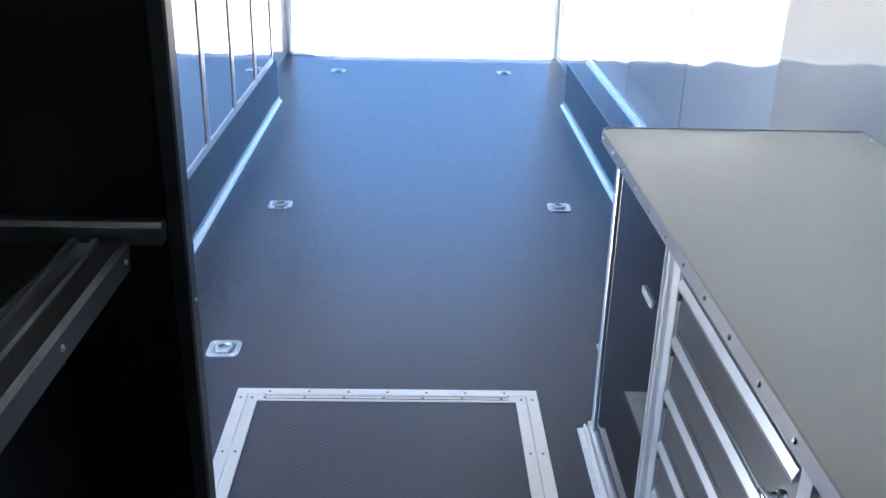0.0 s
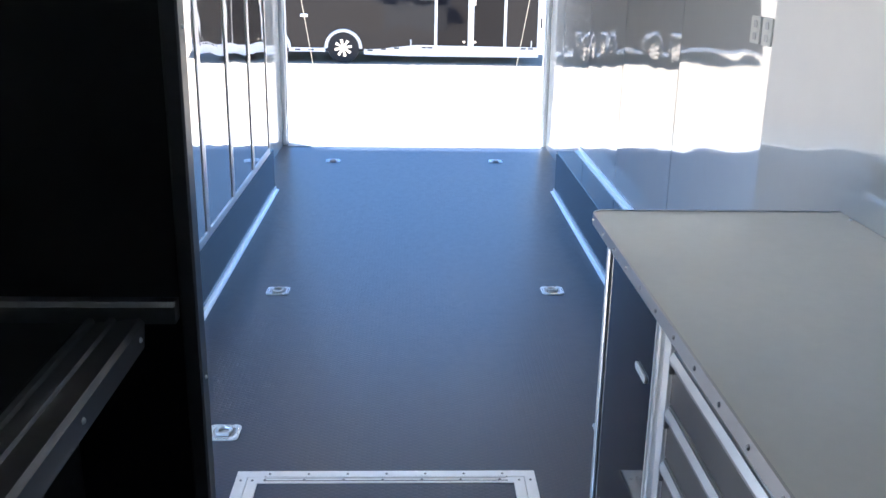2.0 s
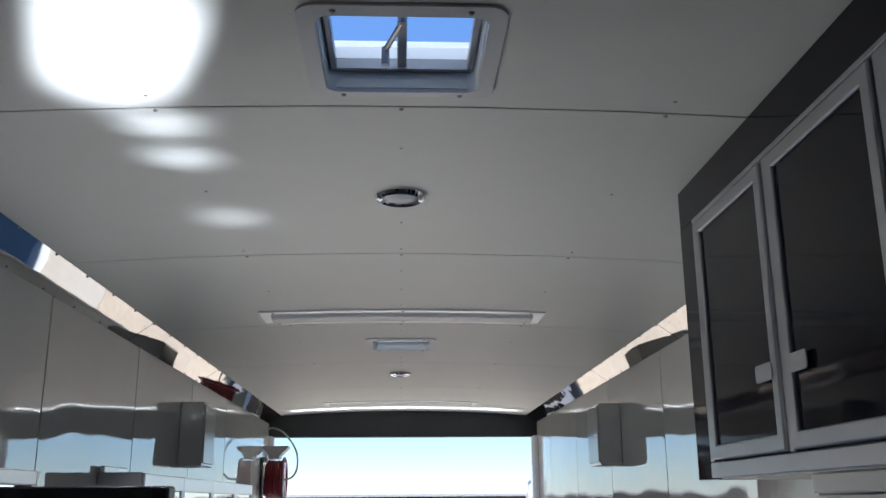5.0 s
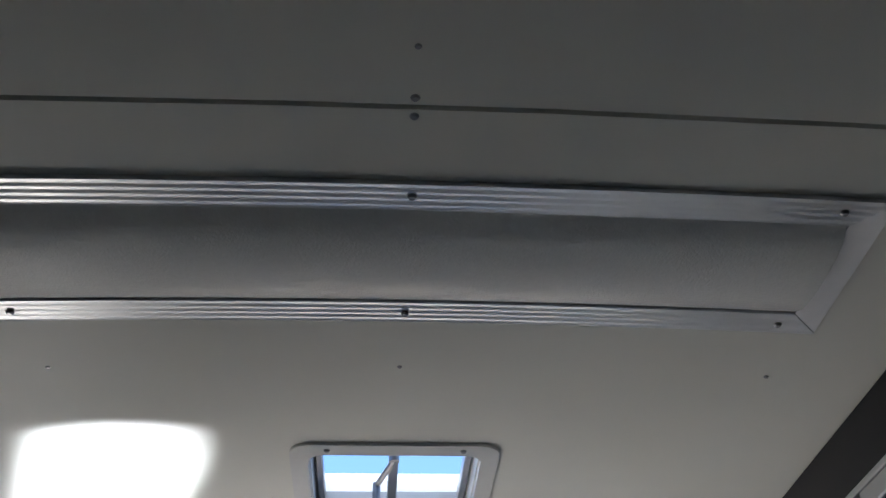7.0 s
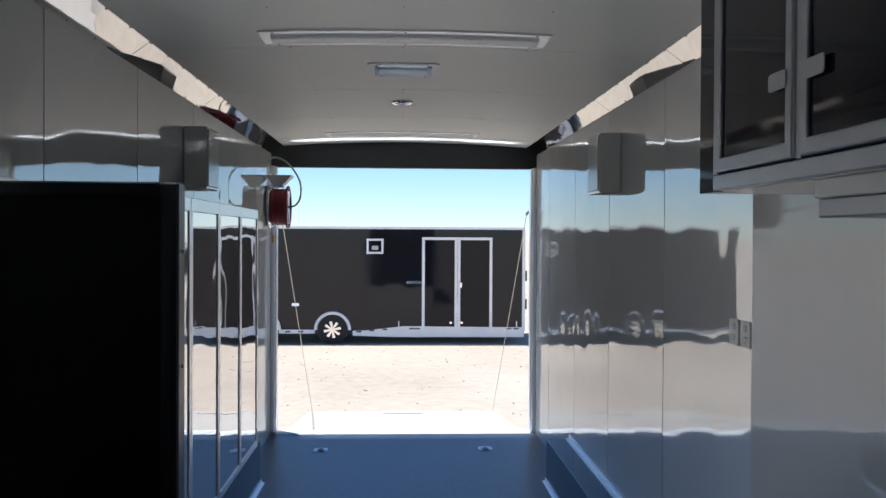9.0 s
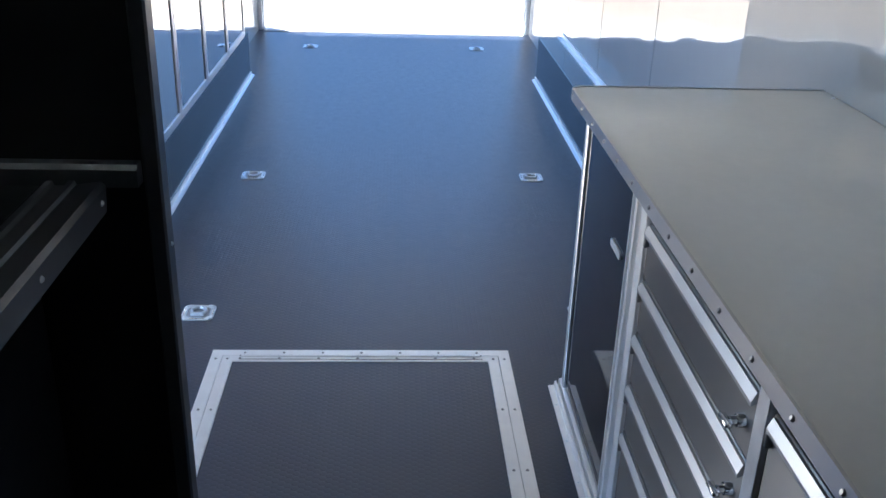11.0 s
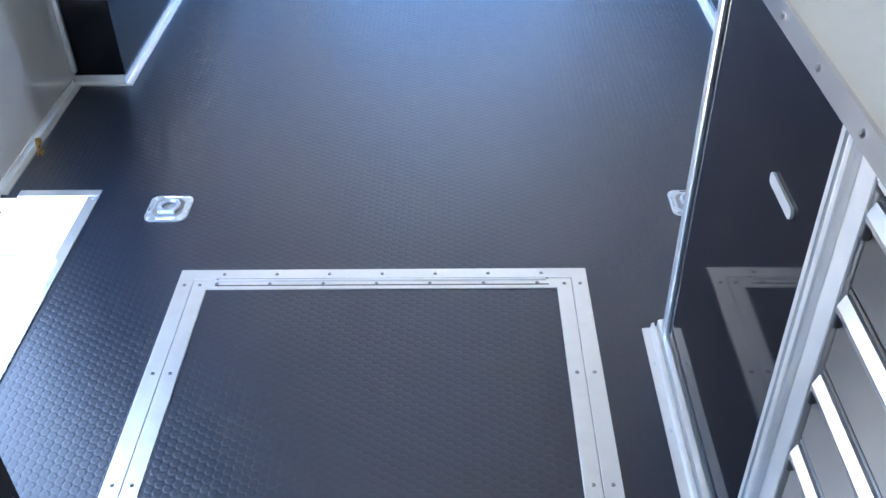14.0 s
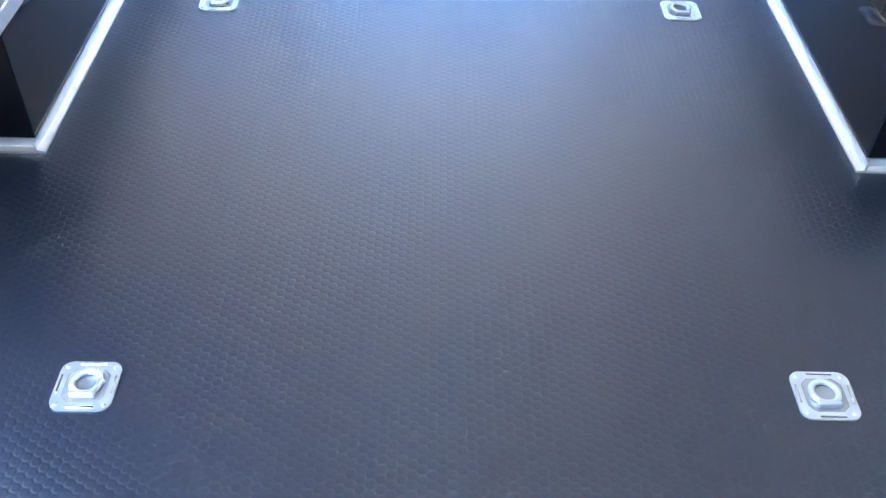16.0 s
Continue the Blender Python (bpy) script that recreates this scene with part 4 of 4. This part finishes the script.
def roof_vent(x, y, opened):
    label = "white roof vent with crank and raised lid" if opened else "closed white roof vent with screened frame"
    t = thing("roof_vent", (x, y, ceiling_z(x)), label, "roof vent")
    z = ceiling_z(x)
    bm = bmesh.new()
    out = rounded(x - 0.179, x + 0.179, y - 0.179, y + 0.179, 0.035)
    o0 = [bm.verts.new((p[0], p[1], z)) for p in out]
    o1 = [bm.verts.new((p[0], p[1], z - 0.007)) for p in out]
    inn = [(max(x - 0.148, min(x + 0.148, x + (p[0] - x) * 0.83)), max(y - 0.148, min(y + 0.148, y + (p[1] - y) * 0.83))) for p in out]
    i1 = [bm.verts.new((p[0], p[1], z - 0.009)) for p in inn]
    low = [(x + (p[0] - x) * 0.93, y + (p[1] - y) * 0.93) for p in inn]
    i2 = [bm.verts.new((p[0], p[1], z + 0.085)) for p in low]
    k = len(out)
    for i in range(k):
        j = (i + 1) % k
        bm.faces.new((o0[i], o0[j], o1[j], o1[i]))
        bm.faces.new((o1[i], o1[j], i1[j], i1[i]))
        bm.faces.new((i1[i], i1[j], i2[j], i2[i]))
    part("garnish", bm, WHITE_PLASTIC, t, "white plastic trim ring", True)
    bm = bmesh.new()
    s = 0.128
    for a, b, c, d in ((x - s - 0.012, x + s + 0.012, y - s - 0.012, y - s), (x - s - 0.012, x + s + 0.012, y + s, y + s + 0.012), (x - s - 0.012, x - s, y - s, y + s), (x + s, x + s + 0.012, y - s, y + s)):
        box(bm, a, b, c, d, z + 0.030, z + 0.055, 0.002)
    part("inner_frame", bm, ALU_DARK if opened else WHITE_PLASTIC, t)
    if opened:
        bm = bmesh.new()
        box(bm, x - 0.009, x + 0.009, y - s, y + s, z + 0.036, z + 0.048, 0.002)
        part("cross_bar", bm, ALU_DARK, t)
        bm = bmesh.new()
        rod(bm, (x, y - 0.095, z + 0.036), (x, y - 0.095, z + 0.006), 0.009, seg=10)
        rod(bm, (x, y - 0.095, z + 0.010), (x - 0.030, y - 0.005, z + 0.004), 0.0055, seg=8)
        rod(bm, (x - 0.030, y - 0.005, z + 0.008), (x - 0.030, y - 0.005, z - 0.026), 0.0075, seg=10)
        part("crank", bm, ALU_DARK, t, "grey crank handle", True)
        bm = bmesh.new()
        prism(bm, [(y + 0.085, z + 0.056), (y + 0.140, z + 0.056), (y + 0.160, z + 0.098), (y + 0.148, z + 0.102)], "x", x - 0.16, x + 0.16)
        part("deflector", bm, LID, t, "translucent white rim")
        bm = bmesh.new()
        box(bm, x - 0.16, x + 0.16, 0, 0.33, 0, 0.012, 0.004)
        bmesh.ops.transform(bm, verts=bm.verts[:], matrix=Matrix.Translation((0, y - 0.155, z + 0.10)) @ pose(0, 0, 0, 66))
        part("lid", bm, LID, t, "raised translucent white lid")
    else:
        bm = bmesh.new()
        box(bm, x - 0.155, x + 0.155, y - 0.155, y + 0.155, z + 0.086, z + 0.100, 0.004)
        part("lid", bm, LID, t, "closed translucent white lid")
    for sx in (-1, 1):
        for sy in (-1, 1):
            screw(t, (x + sx * 0.115, y + sy * 0.163, z - 0.0078), (0, 0, -1), 0.006)
    return t


roof_vent(VENTS[0][0], VENTS[0][1], True)
roof_vent(VENTS[1][0], VENTS[1][1], False)

# ---- hose reel on the rear post ----
reel = thing("hose_reel", (-1.12, 8.72, 1.83), "red hose reel with white bracket on the wall", "hose reel")
bm = bmesh.new()
prism(bm, [(-1.199, 2.305), (-1.199, 2.295), (-1.135, 2.225), (-1.135, 2.200), (-1.050, 2.200), (-1.050, 2.225), (-0.978, 2.295), (-0.978, 2.305)], "y", 8.62, 8.80)
part("tray", bm, LATCH, reel, "grey sheet-metal bracket")
rx0, rx1, ry, rz = -1.165, -1.015, 8.71, 2.03
for k in range(6):
    part("hose_coil", ring(bmesh.new(), (rx0 + 0.025 + k * 0.020, ry, rz), (1, 0, 0), 0.150 - 0.004 * (k % 2), 0.013, 30, 8), RED, reel, "coiled red hose", True)
bm = bmesh.new()
rod(bm, (rx0, ry, rz), (rx1, ry, rz), 0.128, seg=28)
part("drum", bm, RED, reel, smooth=True)
for x in (rx0, rx1):
    part("flange", ring(bmesh.new(), (x, ry, rz), (1, 0, 0), 0.175, 0.012, 32, 8), RED if x == rx1 else CHROME, reel, "", True)
    bm = bmesh.new()
    for k in range(3):
        a = math.pi * k / 3
        rod(bm, (x, ry - 0.17 * math.cos(a), rz - 0.17 * math.sin(a)), (x, ry + 0.17 * math.cos(a), rz + 0.17 * math.sin(a)), 0.008, seg=8)
    part("spokes", bm, CHROME, reel)
bm = bmesh.new()
box(bm, -1.199, -1.175, ry - 0.06, ry + 0.06, 1.86, 2.214, 0.004)
part("back_plate", bm, WHITE_PLASTIC, reel)
bm = bmesh.new()
box(bm, -1.15, -1.13, 8.66, 8.70, 1.72, 1.79, 0.004)
part("nozzle", bm, YELLOW, reel, "yellow hose nozzle")
wire("feed_hose", [(-1.16, 8.6, 2.44), (-1.10, 8.58, 2.45), (-1.0, 8.55, 2.40), (-0.90, 8.52, 2.26), (-0.885, 8.5, 2.12), (-0.93, 8.55, 2.045), (-1.01, 8.70, 2.03)], 0.008, HOSE, reel, "pale green feed hose")

# ---- ramp door, hinge and cables ----
ramp = thing("ramp_door", (0, 10.2, -0.2), "lowered rear ramp door with metal tread, hinged at the threshold", "ramp")
bm = bmesh.new()
prism(bm, [(9.075, -0.06), (9.075, -0.018), (11.55, -0.285), (11.55, -0.335)], "x", -1.10, 1.10)
part("deck", bm, RAMP, ramp)
bm = bmesh.new()
prism(bm, [(11.57, -0.30), (11.57, -0.288), (12.20, -0.612), (12.20, -0.628)], "x", -1.08, 1.08)
part("flap", bm, RAMP, ramp, "hinged end flap")
bm = bmesh.new()
for k in range(20):
    y = 11.15 + k * 0.018
    z = -0.018 - (y - 9.075) * 0.1079
    box(bm, -0.22, 0.22, y, y + 0.008, z, z + 0.006)
part("tread_bars", bm, RAMP, ramp)
kb = bmesh.new()
rod(kb, (-0.021, 0, 0), (0.021, 0, 0), 0.014, seg=10)
knuckle = finish("hinge_knuckle", kb, PLATE, True)
for k in range(46):
    piece("hinge_knuckle", knuckle, ramp, Matrix.Translation((-1.125 + k * 0.05, 9.062, -0.006)))
for side in (-1, 1):
    s = side
    c = thing("ramp_cable", (s * 1.09, 10.2, -0.25), "thin steel cable from the rear post to the ramp", "cable", "ramp cables")
    bm = bmesh.new()
    rod(bm, (s * 1.125, 9.10, 1.98), (s * 1.055, 11.42, -0.262), 0.0036, seg=8)
    part("strand", bm, CABLE, c, smooth=True)
    bm = bmesh.new()
    rod(bm, (s * 1.125, 9.10, 1.99), (s * 1.15, 9.07, 2.02), 0.016, seg=8)
    part("eye_bolt", bm, ZINC, c)
    if s < 0:
        bm = bmesh.new()
        f = 0.40
        p = Vector((-1.125, 9.10, 1.98)).lerp(Vector((-1.055, 11.42, -0.262)), f)
        rod(bm, p - Vector((0.035, 0, 0)), p + Vector((0.035, 0, 0)), 0.014, seg=10)
        part("toggle", bm, ZINC, c)


# ---- outdoors ----
GZ = -0.632
bm = bmesh.new()
R = 1500.0
vs = [bm.verts.new((x, y, GZ)) for x, y in ((-R, -R), (R, -R), (R, R), (-R, R))]
bm.faces.new(vs)
solid("ground", bm, GRAVEL, "pale dry gravel yard", "ground", "structure")

TY = 21.5
tr = thing("cargo_trailer", (-1.3, TY + 1.3, -0.675), "black enclosed cargo trailer with silver trim, parked on gravel", "trailer")
bm = bmesh.new()
prism(bm, rounded(-5.4, 2.80, -0.34, 2.06, 0.10, 5, (1, 1, 0, 0)), "y", TY, TY + 2.55)
part("body", bm, PAINT, tr, "glossy black side", True)
bm = bmesh.new()
prism(bm, rounded(-5.42, 2.82, 2.045, 2.10, 0.02, 3, (1, 1, 0, 0)), "y", TY - 0.03, TY + 2.58)
part("roof_edge", bm, SKIRT, tr, "white roof edge")
bm = bmesh.new()
box(bm, 2.76, 2.83, TY - 0.012, TY + 0.06, -0.36, 2.04, 0.006)
part("corner_trim", bm, SKIRT, tr)
bm = bmesh.new()
prism(bm, [(-1.16, -0.47), (-1.16, -0.355), (-0.86, -0.345), (0.03, -0.245), (2.80, -0.270), (2.80, -0.50), (-0.2, -0.50)], "y", TY - 0.022, TY - 0.002)
part("skirt", bm, SKIRT, tr, "white lower skirt")
bm = bmesh.new()
box(bm, -2.85, -2.03, TY - 0.022, TY - 0.002, -0.42, -0.33, 0.003)
part("skirt", bm, SKIRT, tr, "white lower skirt")
bm = bmesh.new()
box(bm, -5.4, -3.62, TY - 0.022, TY - 0.002, -0.42, -0.33, 0.003)
part("skirt", bm, SKIRT, tr, "white lower skirt")
bm = bmesh.new()
box(bm, -5.3, 2.7, TY + 0.4, TY + 2.3, -0.45, -0.341)
part("chassis", bm, DARK, tr)
for x in (-2.65, -2.35, -1.02, -0.72, -0.42, 0.20, 0.33, 2.45, 2.62):
    bm = bmesh.new()
    z = -0.375 if x < -0.9 else (-0.345 if x < -0.6 else (-0.32 if x < 0 else -0.30))
    box(bm, x - 0.06, x + 0.06, TY - 0.030, TY - 0.0225, z - 0.018, z + 0.018, 0.003)
    part("marker_light", bm, DARK, tr)
for wx in (-1.62, -3.22):
    wheel = part("wheel", rod(bmesh.new(), (wx, TY - 0.09, -0.32), (wx, TY - 0.008, -0.32), 0.342, seg=36), TYRE, tr, "black tyre", True)
    bm = bmesh.new()
    rod(bm, (wx, TY - 0.115, -0.32), (wx, TY - 0.092, -0.32), 0.062, seg=16)
    for k in range(8):
        a = 2 * math.pi * k / 8 + 0.2
        d, e = Vector((math.cos(a), 0, math.sin(a))), Vector((-math.sin(a), 0, math.cos(a)))
        c = Vector((wx, TY - 0.108, -0.32))
        vs = [bm.verts.new(c + d * r + e * w + Vector((0, dy, 0))) for dy in (0, 0.014) for r, w in ((0.05, 0.022), (0.195, 0.034), (0.195, -0.034), (0.05, -0.022))]
        bm.faces.new(vs[:4])
        bm.faces.new(list(reversed(vs[4:])))
        for i in range(4):
            j = (i + 1) % 4
            bm.faces.new((vs[i], vs[j], vs[4 + j], vs[4 + i]))
    part("rim", bm, CHROME, wheel, "eight-spoke alloy rim")
    part("fender", ring(bmesh.new(), (wx, TY - 0.05, -0.32), (0, 1, 0), 0.385, 0.040, 28, 8, radians(-2), radians(184)), SKIRT, tr, "silver wheel arch", True)
    bm = bmesh.new()
    rod(bm, (wx, TY - 0.007, -0.32), (wx, TY + 0.01, -0.32), 0.36, seg=32)
    part("arch_liner", bm, DARK, tr)


def trailer_door(x0, x1):
    bm = bmesh.new()
    for a, b, c, d in ((x0, x0 + 0.065, -0.36, 1.86), (x1 - 0.065, x1, -0.36, 1.86), (x0 + 0.065, x1 - 0.065, 1.795, 1.86), (x0 + 0.065, x1 - 0.065, -0.36, -0.325)):
        box(bm, a, b, TY - 0.030, TY - 0.003, c, d, 0.006)
    d = part("door", bm, SKIRT, tr, "silver door frame")
    bm = bmesh.new()
    box(bm, x0 + 0.066, x1 - 0.066, TY - 0.016, TY - 0.003, -0.324, 1.794, 0.004)
    part("leaf", bm, BLACK, d, "glossy black door leaf")
    return d


d1 = trailer_door(0.43, 1.25)
d2 = trailer_door(1.255, 2.06)
bm = bmesh.new()
box(bm, 1.30, 1.36, TY - 0.060, TY - 0.031, 0.66, 0.80, 0.01)
part("handle", bm, CHROME, d2)
bm = bmesh.new()
box(bm, 0.08, 0.42, TY - 0.05, TY - 0.003, 0.755, 0.825, 0.012)
part("grab_handle", bm, CHROME, tr)
for x in (1.10, 1.35):
    bm = bmesh.new()
    rod(bm, (x, TY - 0.04, -0.16), (x, TY - 0.017, -0.16), 0.030, seg=12)
    part("door_stop", bm, CHROME, tr)
for x in (-0.10, 2.63):
    bm = bmesh.new()
    rod(bm, (x, TY - 0.03, -0.26), (x, TY - 0.03, -0.12), 0.012, seg=8)
    part("light_stalk", bm, SKIRT, tr)
bm = bmesh.new()
for a, b, c, d in ((-0.85, -0.80, 1.46, 1.82), (-0.51, -0.46, 1.46, 1.82), (-0.80, -0.51, 1.77, 1.82), (-0.80, -0.51, 1.46, 1.51)):
    box(bm, a, b, TY - 0.03, TY - 0.003, c, d, 0.006)
win = part("window", bm, SKIRT, tr, "small white-framed window")
bm = bmesh.new()
box(bm, -0.80, -0.51, TY - 0.012, TY - 0.003, 1.51, 1.77)
part("pane", bm, BLACK, win)
bm = bmesh.new()
box(bm, -0.73, -0.58, TY - 0.020, TY - 0.0125, 1.555, 1.65, 0.01)
part("vent_flap", bm, CREAM, win)
for z in (0.28, 0.95):
    bm = bmesh.new()
    box(bm, 2.83, 2.87, TY - 0.02, TY + 0.05, z - 0.12, z + 0.12, 0.01)
    part("rear_hinge", bm, DARK, tr)

tr.location.x, tr.location.z = -1.240, -0.648
tr.scale = (0.9755, 1.0, 0.954)

# stones and a tuft of debris on the gravel
random.seed(5)
bm = bmesh.new()
for k in range(260):
    x, y = random.uniform(-3.5, 3.5), random.uniform(12.6, 20.5)
    r = random.uniform(0.006, 0.022)
    bmesh.ops.create_icosphere(bm, subdivisions=1, radius=r, matrix=Matrix.LocRotScale((x, y, GZ + r * 0.3), None, (1, 1, 0.6)))
tagged(solid("stones", bm, GRAVEL, "scattered small stones on the gravel", "stones", "stuff"))
